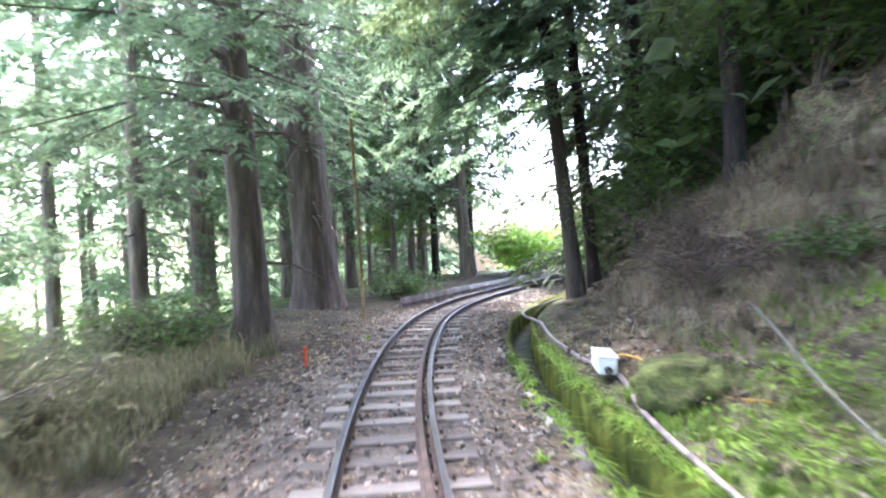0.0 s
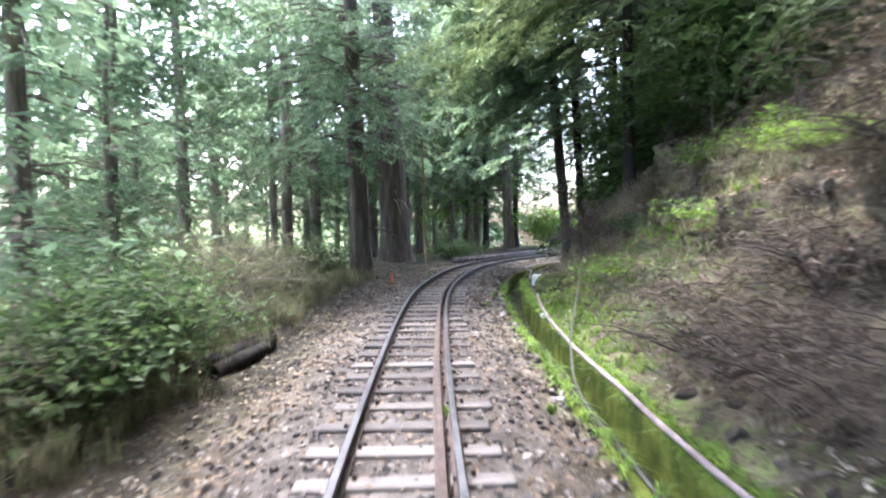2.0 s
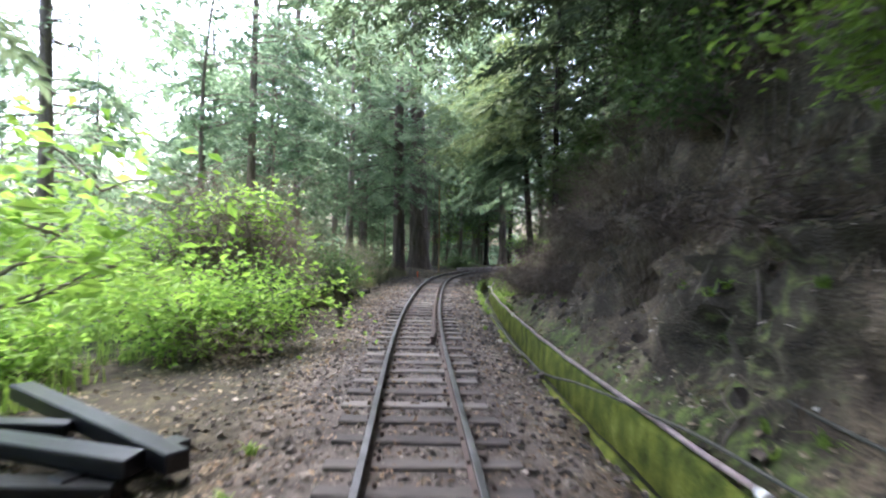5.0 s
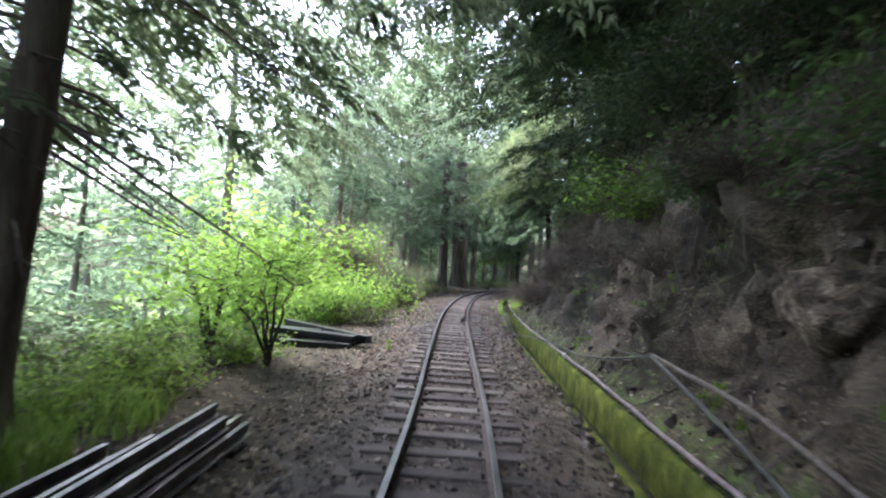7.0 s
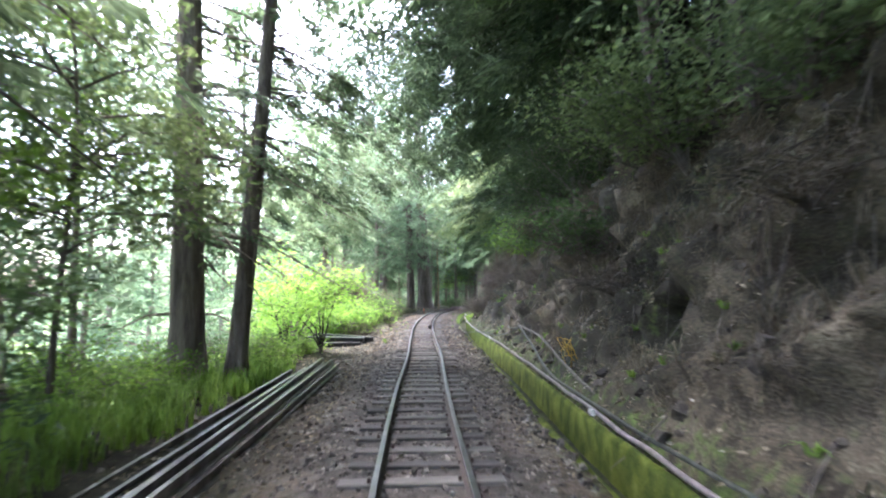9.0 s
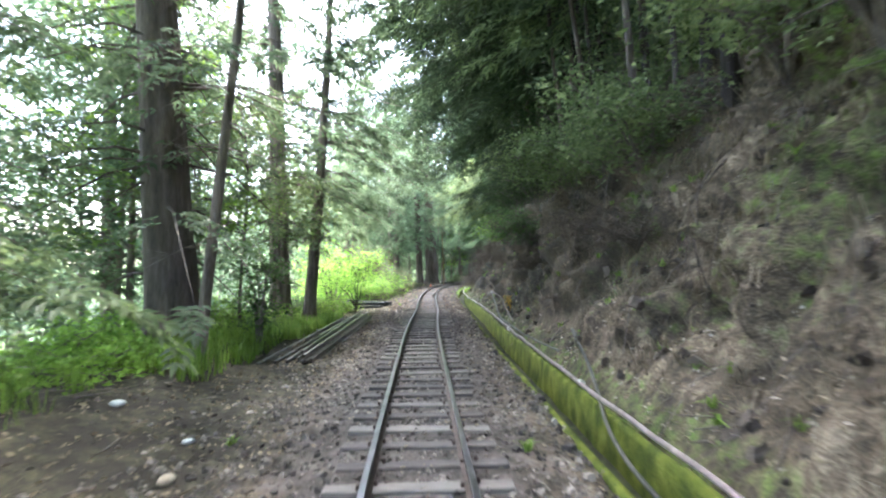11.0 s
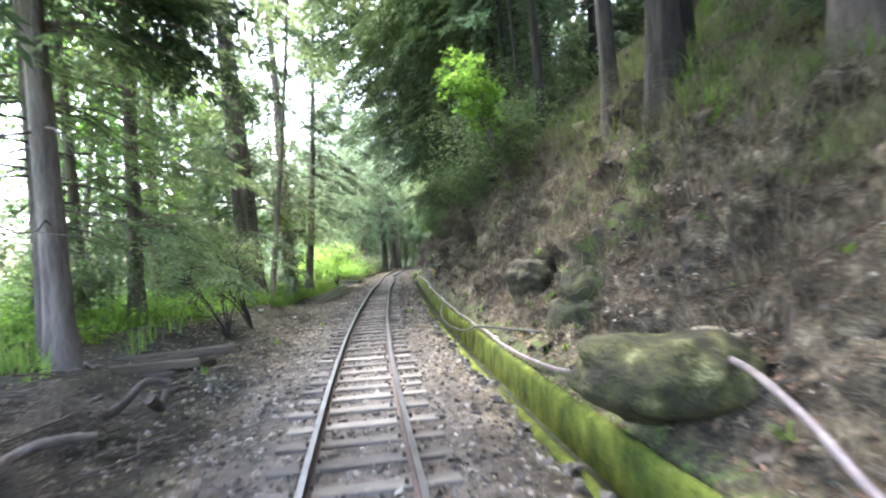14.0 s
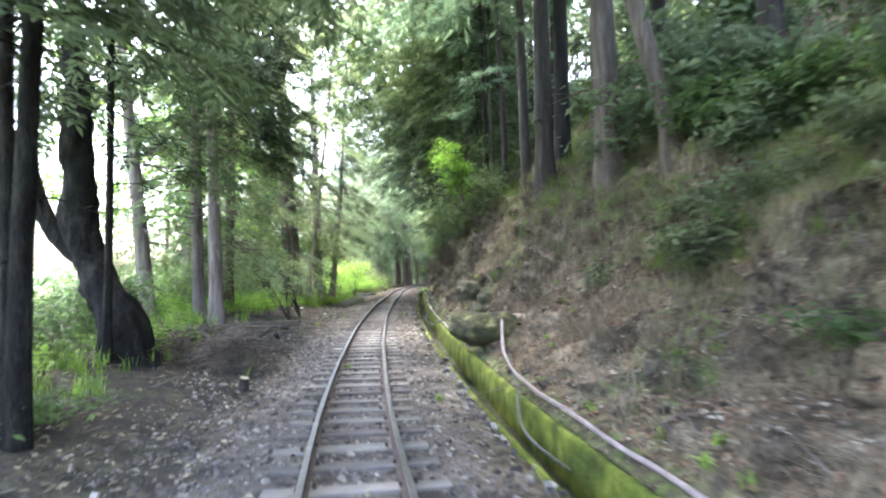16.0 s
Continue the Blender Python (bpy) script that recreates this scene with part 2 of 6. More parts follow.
M_OLIVEL = leaf_material("olive_leaf", (0.088, 0.116, 0.045), (0.23, 0.29, 0.11), 0.5)
# Paler spray; glare and haze over the foliage are put into the colour.
M_PALE = leaf_material("pale_hazed_spray", (0.095, 0.148, 0.082), (0.265, 0.36, 0.205), 0.6)
M_BRUSH = leaf_material("dead_brown_spray", (0.085, 0.071, 0.058), (0.27, 0.225, 0.175), 0.2, 0.85)
# Darker copy of the dead spray, its shading held in the colour.
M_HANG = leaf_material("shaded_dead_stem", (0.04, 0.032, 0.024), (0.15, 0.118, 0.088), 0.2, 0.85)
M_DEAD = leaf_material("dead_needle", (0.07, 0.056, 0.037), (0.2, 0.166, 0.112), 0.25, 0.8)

# ---------------------------------------------------------------- mesh helpers
rng = np.random.default_rng(7)


def fast_mesh(name, v, f, mats, idx=None, smooth=False):
    """A mesh from arrays; all faces have the same number of corners."""
    v, f = np.asarray(v, np.float32).reshape(-1, 3), np.asarray(f, np.int32)
    me = bpy.data.meshes.new(name)
    k = f.shape[1]
    me.vertices.add(len(v))
    me.vertices.foreach_set("co", v.ravel())
    me.loops.add(f.size)
    me.loops.foreach_set("vertex_index", f.ravel())
    me.polygons.add(len(f))
    me.polygons.foreach_set("loop_start", np.arange(0, f.size, k, dtype=np.int32))
    if idx is not None:
        me.polygons.foreach_set("material_index", np.asarray(idx, np.int32))
    me.update(calc_edges=True)
    me.polygons.foreach_set("use_smooth", np.full(len(f), smooth, bool))
    for m in mats if isinstance(mats, (list, tuple)) else [mats]:
        me.materials.append(m)
    return me


def part(name, mesh, parent=None, label=""):
    ob = new(name, mesh)
    if parent is not None:
        ob.parent = parent
    return tagged(ob, label)


def thing(name, place, label, category, group="", kind="", turn=0.0, tip=(0, 0)):
    ob = new(name)
    ob.matrix_basis = pose(*place, tip[0], tip[1], turn)
    return tagged(ob, label, category, group, kind)


def tube(path, radii, sides=8, cap=True):
    """Vertices and quads of a tube along a path."""
    path = np.asarray(path, float)
    n = len(path)
    radii = np.broadcast_to(np.asarray(radii, float), (n,))
    tan = np.gradient(path, axis=0)
    tan /= np.linalg.norm(tan, axis=1, keepdims=True) + 1e-9
    ref = np.tile([0.0, 0.0, 1.0], (n, 1))
    ref[np.abs(tan[:, 2]) > 0.9] = (0, 1, 0)
    if np.abs(tan[:, 2]).mean() > 0.6:
        ref[:] = (0, 1, 0)
    a = np.cross(tan, ref)
    a /= np.linalg.norm(a, axis=1, keepdims=True) + 1e-9
    b = np.cross(a, tan)
    ang = np.linspace(0, 2 * np.pi, sides, endpoint=False)
    v = path[:, None] + radii[:, None, None] * (np.cos(ang)[None, :, None] * a[:, None] + np.sin(ang)[None, :, None] * b[:, None])
    i, j = np.meshgrid(np.arange(n - 1), np.arange(sides), indexing="ij")
    k = (j + 1) % sides
    f = np.stack([i * sides + j, (i + 1) * sides + j, (i + 1) * sides + k, i * sides + k], -1).reshape(-1, 4)
    v = v.reshape(-1, 3)
    if cap:
        extra = []
        for ring, end in ((0, path[0]), (n - 1, path[-1])):
            c = len(v)
            v = np.vstack([v, end])
            base = ring * sides
            for q in range(0, sides, 2):
                p0, p1, p2 = base + q, base + (q + 1) % sides, base + (q + 2) % sides
                extra.append((p0, p1, p2, c) if ring else (p2, p1, p0, c))
        f = np.vstack([f, np.array(extra)])
    return v, f


def join(pieces):
    vs, fs, off = [], [], 0
    for v, f in pieces:
        vs.append(np.asarray(v))
        fs.append(np.asarray(f) + off)
        off += len(v)
    return np.vstack(vs), np.vstack(fs)


def smooth_path(pts, step=0.12):
    """A rounded curve through control points."""
    p = np.asarray(pts, float)
    p = np.vstack([2 * p[0] - p[1], p, 2 * p[-1] - p[-2]])
    out = []
    for i in range(1, len(p) - 2):
        k = max(2, int(np.linalg.norm(p[i + 1] - p[i]) / step))
        t = np.linspace(0, 1, k, endpoint=False)[:, None]
        out.append(0.5 * (2 * p[i] + (p[i + 1] - p[i - 1]) * t + (2 * p[i - 1] - 5 * p[i] + 4 * p[i + 1] - p[i + 2]) * t ** 2 + (3 * p[i] - p[i - 1] - 3 * p[i + 1] + p[i + 2]) * t ** 3))
    out.append(p[-2][None])
    return np.vstack(out)


def wobble(x, seed):
    """Smooth one-dimensional noise about -1 to 1."""
    return np.array([noise.noise(Vector((float(q), seed * 7.31, seed * 1.7))) for q in np.atleast_1d(x)])


def fbm(x, y, z=0.0, octaves=4):
    return noise.fractal(Vector((float(x), float(y), float(z))), 1.0, 2.0, octaves)


def box_mesh(name, size, mat, bevel=0.01, rough=0.0, seed=0):
    bm = bmesh.new()
    bmesh.ops.create_cube(bm, size=1)
    bmesh.ops.scale(bm, vec=size, verts=bm.verts)
    if bevel:
        bmesh.ops.bevel(bm, geom=bm.edges[:], offset=bevel, segments=1, affect="EDGES")
    if rough:
        for v in bm.verts:
            v.co += noise.noise_vector(v.co * 4 + Vector((seed * 3.7, 0, 0))) * rough
    me = bpy.data.meshes.new(name)
    bm.to_mesh(me)
    bm.free()
    me.materials.append(mat)
    return me


# ---------------------------------------------------------------- the line of the track
LINE = [(24, -125), (12.2, -70), (7.45, -50), (4.95, -40), (3.70, -34.3), (3.10, -31.1), (2.33, -25.9), (1.86, -22.3), (1.45, -18.65), (1.16, -15.76),
        (0.59, -9.43), (0.25, -5.2), (-0.07, 0.3), (-0.28, 2.5), (-0.43, 4.68), (-0.72, 8.5), (-0.90, 11.9), (-0.985, 14.2), (-1.03, 17.2),
        (-1.03, 19.06), (-0.98, 22.5), (-0.81, 25.3), (-0.30, 28.6), (0.54, 31.8), (2.05, 34.7), (4.27, 37.5), (7.2, 40.1), (11, 42.3), (16, 43.8), (24, 44.6), (60, 46)]
line = smooth_path([(x, y, 0) for x, y in LINE], 0.25)[:, :2]
seg = np.r_[0, np.cumsum(np.linalg.norm(np.diff(line, axis=0), axis=1))]
even = np.arange(0, seg[-1], 0.25)
line = np.stack([np.interp(even, seg, line[:, 0]), np.interp(even, seg, line[:, 1])], 1)
kern = np.exp(-0.5 * (np.arange(-12, 13) / 5.0) ** 2)
kern /= kern.sum()
pad = np.vstack([line[0] + (line[1] - line[0]) * np.arange(-12, 0)[:, None], line, line[-1] + (line[-1] - line[-2]) * np.arange(1, 13)[:, None]])
line = np.stack([np.convolve(pad[:, i], kern, "valid") for i in (0, 1)], 1)
S0 = even[np.argmin(np.abs(line[:, 1] - 0))]
STA = even - S0                                  # distance along the track; 0 where y = 0
tan_ = np.gradient(line, axis=0)
tan_ /= np.linalg.norm(tan_, axis=1, keepdims=True)


def at(s, u=0.0, z=0.0):
    """A place by distance along the track, offset to the right of its centre, and height."""
    s = np.asarray(s, float)
    c = np.stack([np.interp(s, STA, line[:, 0]), np.interp(s, STA, line[:, 1])], -1)
    t = np.stack([np.interp(s, STA, tan_[:, 0]), np.interp(s, STA, tan_[:, 1])], -1)
    t /= np.linalg.norm(t, axis=-1, keepdims=True)
    nrm = np.stack([t[..., 1], -t[..., 0]], -1)
    xy = c + nrm * np.asarray(u, float)[..., None]
    zz = np.broadcast_to(np.asarray(z, float), xy.shape[:-1])
    return np.concatenate([xy, zz[..., None]], -1)


def heading(s):
    t = [np.interp(s, STA, tan_[:, i]) for i in (0, 1)]
    return math.degrees(math.atan2(-t[0], t[1]))


# ---------------------------------------------------------------- ground
U_R = [0.0, 1.0, 1.66, 1.74, 2.2, 2.36, 2.7, 3.2, 4.0, 5.0, 6.5, 9.0, 14, 30, 60, 300]
BANK = {  # heights of the hillside at the last eleven offsets above, by distance along the track
    -45: (-.10, 0, .3, .9, 1.9, 3.2, 5.0, 8, 18, 32, 70),
    -31: (-.10, .02, .25, .85, 1.9, 3.4, 5.4, 8.5, 19, 33, 70),
    -27: (-.10, .05, .35, 1.3, 2.7, 4.2, 6.2, 9.5, 20, 34, 70),
    -22.5: (-.10, .12, .7, 2.1, 3.9, 5.3, 7.2, 10.5, 21, 35, 70),
    -14: (-.10, .3, 1.2, 2.8, 4.3, 5.8, 8.0, 12, 22, 36, 70),
    10: (-.10, .3, 1.3, 3.0, 4.6, 6.2, 8.4, 12, 22, 36, 70),
    14: (-.10, .25, 1.0, 2.4, 3.9, 5.5, 7.6, 11, 20, 34, 70),
    18: (-.10, .0, .3, 1.0, 2.1, 3.6, 5.8, 9, 17, 30, 60),
    24.5: (-.10, .0, .25, .9, 2.0, 3.4, 5.4, 8, 14, 22, 40),
    27: (-.10, .0, .2, .8, 2.2, 4.0, 6.2, 9, 15, 23, 40),
    29: (-.10, -.03, .1, .5, 1.7, 3.6, 5.8, 8.4, 14, 21, 38),
    32: (-.12, -.05, .15, .6, 1.3, 2.2, 3.4, 4.6, 7, 9, 20),
    40: (-.15, -.1, 0, .2, .5, .9, 1.4, 2.0, 3, 5, 10),
    60: (-.2, -.2, -.15, -.1, 0, .1, .2, .3, .4, .6, 2),
}
U_L = [0.0, 1.0, 1.6, 2.2, 3.0, 4.0, 5.5, 8.0, 12, 20, 40, 120, 700]
FALL = {
    -45: (-.15, -.16, -.2, -.12, .0, .2, .3, .1, -1.0, -4, -11, -22, 6),
    -20: (-.15, -.16, -.2, -.1, .05, .25, .35, .1, -1.0, -4, -11, -22, 6),
    -10: (-.15, -.16, -.22, -.2, -.1, .05, .05, -.2, -1.5, -5, -12, -22, 6),
    -2: (-.15, -.16, -.25, -.3, -.3, -.35, -.45, -.8, -2.2, -5.5, -13, -22, 6),
    18: (-.15, -.16, -.26, -.34, -.36, -.4, -.5, -.9, -2.0, -5, -12, -22, 6),
    28: (-.15, -.16, -.22, -.22, -.18, -.15, -.2, -.4, -1.0, -3.0, -9, -22, 6),
    45: (-.15, -.16, -.2, -.2, -.15, -.1, -.1, -.2, -.5, -1.5, -5, -14, 6),
}


# hollows worn into the cut face: distance along the track, height, half length, half height
HOLLOWS = [(15.2, .9, .8, .45), (12.6, .6, .7, .35), (1.0, .1, .5, .3), (-6.6, 1.0, .8, .35), (-18.0, 1.2, .5, .3), (-19.7, .25, .4, .25)]


def profile(table, us, s, u):
    keys = sorted(table)
    stack = np.array([np.interp(u, us[-len(table[k]):], table[k]) for k in keys])
    w = np.interp(s, keys, np.arange(len(keys)))
    i = np.minimum(w.astype(int), len(keys) - 2)
    fr = w - i
    fr = fr * fr * (3 - 2 * fr)
    cols = np.arange(len(s))
    return stack[i, cols] * (1 - fr) + stack[i + 1, cols] * fr


def bed(u):
    return np.interp(u, [0, 1.0, 1.6, 1.70, 1.74, 2.2, 2.28, 2.4], [-.15, -.16, -.24, -.29, -.75, -.75, -.2, -.1])


def build_ground():
    s_all = np.concatenate([np.arange(-120, -46, 4.0), np.arange(-46, 46, 0.16), np.arange(46, 95, 3.0)])
    left = -np.concatenate([[700, 400, 200, 120, 80, 60, 40, 30, 24, 20, 17, 14.5, 12, 10.5, 9.2, 8], np.arange(7.2, 2.2, -0.3), np.arange(2.2, 0.1, -0.2)])
    right = np.concatenate([[0, 0.4, 0.8, 1.2, 1.5, 1.66, 1.74, 1.78, 2.16, 2.2, 2.28, 2.36], np.arange(2.48, 5.6, 0.12), np.arange(5.7, 9.1, 0.3), [10, 12, 14, 17, 20, 25, 30, 40, 50, 60, 120, 300]])
    us = np.concatenate([left, right])
    ss, uu = np.meshgrid(s_all, us, indexing="ij")
    s, u = ss.ravel(), uu.ravel()
    near = np.clip(u, -9.0, 9.0)
    p = at(s, near)
    # beyond nine metres the rows fan out so that they never cross
    k = (s - s_all[0]) / (s_all[-1] - s_all[0])
    far_r = np.stack([np.full_like(k, 80.0) + 10 * k, -150 + 185 * k], 1)
    far_l = np.stack([-380 + 330 * k * k, -330 + 760 * k], 1)
    over_r = np.clip((u - 9) / 51, 0, 6)[:, None]
    over_l = np.clip((-u - 9) / 391, 0, 2)[:, None]
    xy = p[:, :2] + over_r * (far_r - p[:, :2]) + over_l * (far_l - p[:, :2])
    z = np.where(u > 2.36, profile(BANK, U_R, s, np.abs(u)), np.where(u >= 0, bed(np.abs(u)), profile(FALL, U_L, s, np.abs(u))))
    rough = np.clip((np.abs(u) - 2.3) / 2.0, 0, 1) * np.where(u > 0, 1.0, 0.55)
    lumps = np.array([0.3 * fbm(x * 0.55, y * 0.55) + 0.16 * fbm(x * 1.7, y * 1.7, 5) + 0.1 * fbm(x * 4, y * 4, 9, 3) for x, y in xy])
    z = z + rough * lumps
    edge = np.clip((np.abs(u) - 0.5) / 1.2, 0, 1) * (np.abs(u) < 2.3)
    z = z + np.where((u > 1.66) & (u < 2.3), 0, edge * 0.25 * lumps)
    # the cut face bulges out and is undercut
    face = np.clip((u - 2.5) / 0.5, 0, 1) * np.clip((7.5 - u) / 1.5, 0, 1)
    push = np.array([-0.3 + 0.62 * noise.fractal(Vector((x * .5, y * .8, h * .9)), 1, 2, 3) + 0.6 * abs(noise.noise(Vector((x * 1.5, y * 1.5, h * 1.7)))) + 0.34 * abs(noise.noise(Vector((x * 2.9, y * 2.9, h * 3.5 + 7)))) + 0.2 * noise.noise(Vector((x * 3.6, y * 3.6, h * 3.6))) + 0.16 * noise.noise(Vector((x * 7, y * 7, h * 7))) if w > 0 else 0.0 for (x, y), h, w in zip(xy, z, face)]) * face
    for hs, hz, ws, wz in HOLLOWS:
        push -= 0.65 * face * np.exp(-((s - hs) / ws) ** 2 - ((z - hz) / wz) ** 2)
    nrm = p[:, :2] - at(s, near - 0.1)[:, :2]
    xy = xy - nrm / 0.1 * push[:, None]
    v = np.column_stack([xy, z])
    n_s, n_u = len(s_all), len(us)
    i, j = np.meshgrid(np.arange(n_s - 1), np.arange(n_u - 1), indexing="ij")
    f = np.stack([i * n_u + j, i * n_u + j + 1, (i + 1) * n_u + j + 1, (i + 1) * n_u + j], -1).reshape(-1, 4)
    me = fast_mesh("ground", v, f, M_GROUND, smooth=True)
    gravel = np.clip(1.15 - np.abs(u + 0.1) / 1.9, 0, 1)
    green = np.where(u < 0, np.interp(-u, [2, 4.0, 6, 9], [0, 0.15, 0.5, 0.85]), 0.0)
    green = green * np.interp(s, [-20, 0, 24, 34], [1, 1, 1, 0.9])
    lawn = np.exp(-((s - 21.2) / 3.0) ** 2) * np.interp(u, [2.2, 2.5, 4.0, 6.0], [0, 0.75, 0.58, 0.25])
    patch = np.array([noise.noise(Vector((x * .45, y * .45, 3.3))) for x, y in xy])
    damp = np.clip(patch * 1.5, 0, 0.46) * np.where(s > 14, 0.6, np.interp(s, [-14, -10, 10, 14], [1, .6, .6, 1])) * (u > 2.4) * (u < 9)
    mossy = np.interp(u, [1.3, 1.6, 2.5, 2.9], [0, 0.45, 0.45, 0]) * (u > 0)
    green = np.maximum.reduce([green, lawn, damp, mossy, np.where((u > 14) | (u < -10), 0.85, 0)])
    humus_shade = np.interp(-u, [1.1, 1.9], [0, 0.95]) * np.interp(s, [22, 30], [1, 0.75])
    # Damp cut face, darkened so the canopy's shade is in the colour.
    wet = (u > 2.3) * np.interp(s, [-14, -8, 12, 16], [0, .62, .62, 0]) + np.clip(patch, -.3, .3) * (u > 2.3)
    humus_shade = np.maximum(humus_shade, np.clip(wet, 0, 1))
    for name, val in (("gravel", gravel), ("grass", green), ("humus_shade", humus_shade)):
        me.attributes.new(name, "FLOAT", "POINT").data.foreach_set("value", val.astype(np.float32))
    tagged(new("ground", me), "brown leaf-littered forest floor with mossy and grassy patches", "ground", kind="structure")
    from mathutils.bvhtree import BVHTree
    return BVHTree.FromPolygons([tuple(q) for q in v.tolist()], f.tolist())


TREE_OF_GROUND = build_ground()


def drop(x, y, default=0.0):
    """The ground's height."""
    hit = TREE_OF_GROUND.ray_cast(Vector((float(x), float(y), 200)), Vector((0, 0, -1)))[0]
    return hit.z if hit else default


def on(s, u, lift=0.0):
    x, y, _ = at(np.array([s]), np.array([u]))[0]
    return (x, y, drop(x, y) + lift)


# ---------------------------------------------------------------- track
track = thing("railway_track", (0, 0, 0), "narrow-gauge railway track with worn steel rails on timber sleepers", "track")


def rail_profile(scale=1.0, worn=False):
    pts = [(-.05, -.12), (.05, -.12), (.05, -.11), (.012, -.098), (.008, -.04), (.028, -.03), (.028, -.004), (.022, 0), (-.022, 0), (-.028, -.004), (-.028, -.03), (-.008, -.04), (-.012, -.098), (-.05, -.11)]
    return np.array(pts) * scale


def rail_sweep(name, s_from, s_to, u, mats, z=0.0, step=0.25, ends=0.0):
    ss = np.arange(s_from, s_to + 1e-6, step)
    prof = rail_profile()
    k = len(prof)
    off = u + np.where(ss - s_from < 0.6, ends * (1 - (ss - s_from) / 0.6), 0) if ends else np.full_like(ss, u)
    vs = np.stack([at(ss, off + a, z + b) for a, b in prof], 1).reshape(-1, 3)
    i, j = np.meshgrid(np.arange(len(ss) - 1), np.arange(k), indexing="ij")
    q = (j + 1) % k
    f = np.stack([i * k + j, i * k + q, (i + 1) * k + q, (i + 1) * k + j], -1).reshape(-1, 4)
    idx = np.where(np.isin(f[:, 0] % k, (6, 7, 8)), 1, 0)
    cap = np.array([[0, 13, 2, 1], [13, 12, 3, 2], [12, 11, 4, 3], [11, 10, 5, 4], [10, 9, 6, 5], [9, 8, 7, 6]])
    f = np.vstack([f, cap, cap[:, ::-1] + (len(ss) - 1) * k])
    return fast_mesh(name, vs, f, mats, np.r_[idx, np.zeros(12)])


for side in (-1, 1):
    part("rail", rail_sweep("rail", -60, 66, side * 0.406, [M_RAIL, M_RAILTOP]), track, "steel rail with polished head and rusty web")
part("guard_rail", rail_sweep("guard_rail", 10.0, 60, 0.285, [M_RAIL, M_RAIL], -0.004, ends=-0.06), track, "rusty guard rail inside the curve")

SLEEPER_GAP = 0.5
sleeper_meshes = [box_mesh("sleeper", (1.5, 0.17, 0.12), M_SLEEPER, 0.012, 0.012, i) for i in range(6)]
spike_mesh = box_mesh("spike", (0.032, 0.032, 0.05), M_RAIL, 0.006)
s_k, i_k = -47.0, 0
SLEEPERS = []
while s_k < 62:
    SLEEPERS.append(s_k)
    ang = heading(s_k)
    r = random.Random(i_k)
    ob = part("sleeper", sleeper_meshes[i_k % 6], track)
    x, y, _ = at(s_k, 0.0 + r.uniform(-.04, .04))
    ob.matrix_basis = pose(x, y, -0.178 + r.uniform(-.006, .004), r.uniform(-1, 1), r.uniform(-.6, .6), ang + r.uniform(-1.8, 1.8))
    for side in (-1, 1):
        for d in (-0.065, 0.065):
            part("spike", spike_mesh, ob).matrix_basis = pose(side * 0.406 + d, d * 0.6, 0.073)
    s_k += SLEEPER_GAP + r.uniform(-.03, .03)
    i_k += 1


def scatter_stones(name, label, count, s_range, u_range, size, mat, weight=None, seed=1, lift=0.0):
    """Many angular stones joined in one mesh, laid on the bed."""
    g = np.random.default_rng(seed)
    s = g.uniform(*s_range, count)
    u = g.uniform(*u_range, count)
    if weight is not None:
        keep = g.random(count) < weight(s, u)
        s, u = s[keep], u[keep]
    n = len(s)
    p = at(s, u)
    p[:, 2] = [drop(a, b) for a, b in p[:, :2]]
    base = np.array([(-1, -1, -.7), (1, -1, -.7), (1, 1, -.7), (-1, 1, -.7), (-.8, -.8, .7), (.8, -.8, .7), (.8, .8, .7), (-.8, .8, .7)], float)
    faces = np.array([(4, 5, 6, 7), (0, 1, 5, 4), (1, 2, 6, 5), (2, 3, 7, 6), (3, 0, 4, 7)])
    v = base[None] * (1 + g.uniform(-.45, .35, (n, 8, 3)))
    v *= (size[0] + (size[1] - size[0]) * g.random(n) ** 2)[:, None, None] * g.uniform(0.6, 1.15, (n, 1, 3)) * 0.5
    q = g.normal(size=(n, 4)) * (0.35, 0.35, 1, 1)
    q /= np.linalg.norm(q, axis=1, keepdims=True)
    x, y, z, w = q.T
    rot = np.stack([1 - 2 * (y * y + z * z), 2 * (x * y - z * w), 2 * (x * z + y * w), 2 * (x * y + z * w), 1 - 2 * (x * x + z * z), 2 * (y * z - x * w), 2 * (x * z - y * w), 2 * (y * z + x * w), 1 - 2 * (x * x + y * y)], -1).reshape(n, 3, 3)
    v = np.einsum("nij,nkj->nki", rot, v) + (p + (0, 0, lift))[:, None]
    f = (faces[None] + (np.arange(n) * 8)[:, None, None]).reshape(-1, 4)
    return tagged(new(name, fast_mesh(name, v, f, mat)), label, "stones", kind="stuff")


def bed_weight(s, u):
    near = np.abs(s[:, None] - np.array(SLEEPERS)[None]).min(1) if len(s) < 20000 else np.concatenate([np.abs(q[:, None] - np.array(SLEEPERS)[None]).min(1) for q in np.array_split(s, 12)])
    clear = np.where((near < 0.1) & (np.abs(u) < 0.8), np.where(np.abs(u) < 0.4, 0.22, 0.7), 1.0)
    return clear * np.clip(1.15 - (np.abs(u + 0.05) - 1.2) / 1.4, 0, 1) * np.where((u > 1.55), 0.4, 1)


scatter_stones("ballast", "grey-brown angular ballast stones between the sleepers", 40000, (-42, 34), (-2.8, 1.66), (0.03, 0.08), M_STONE, bed_weight, 1, 0.0)
scatter_stones("ballast", "grey-brown angular ballast stones on the curve", 9000, (34, 60), (-2.2, 2.0), (0.05, 0.09), M_STONE, bed_weight, 2, 0.0)

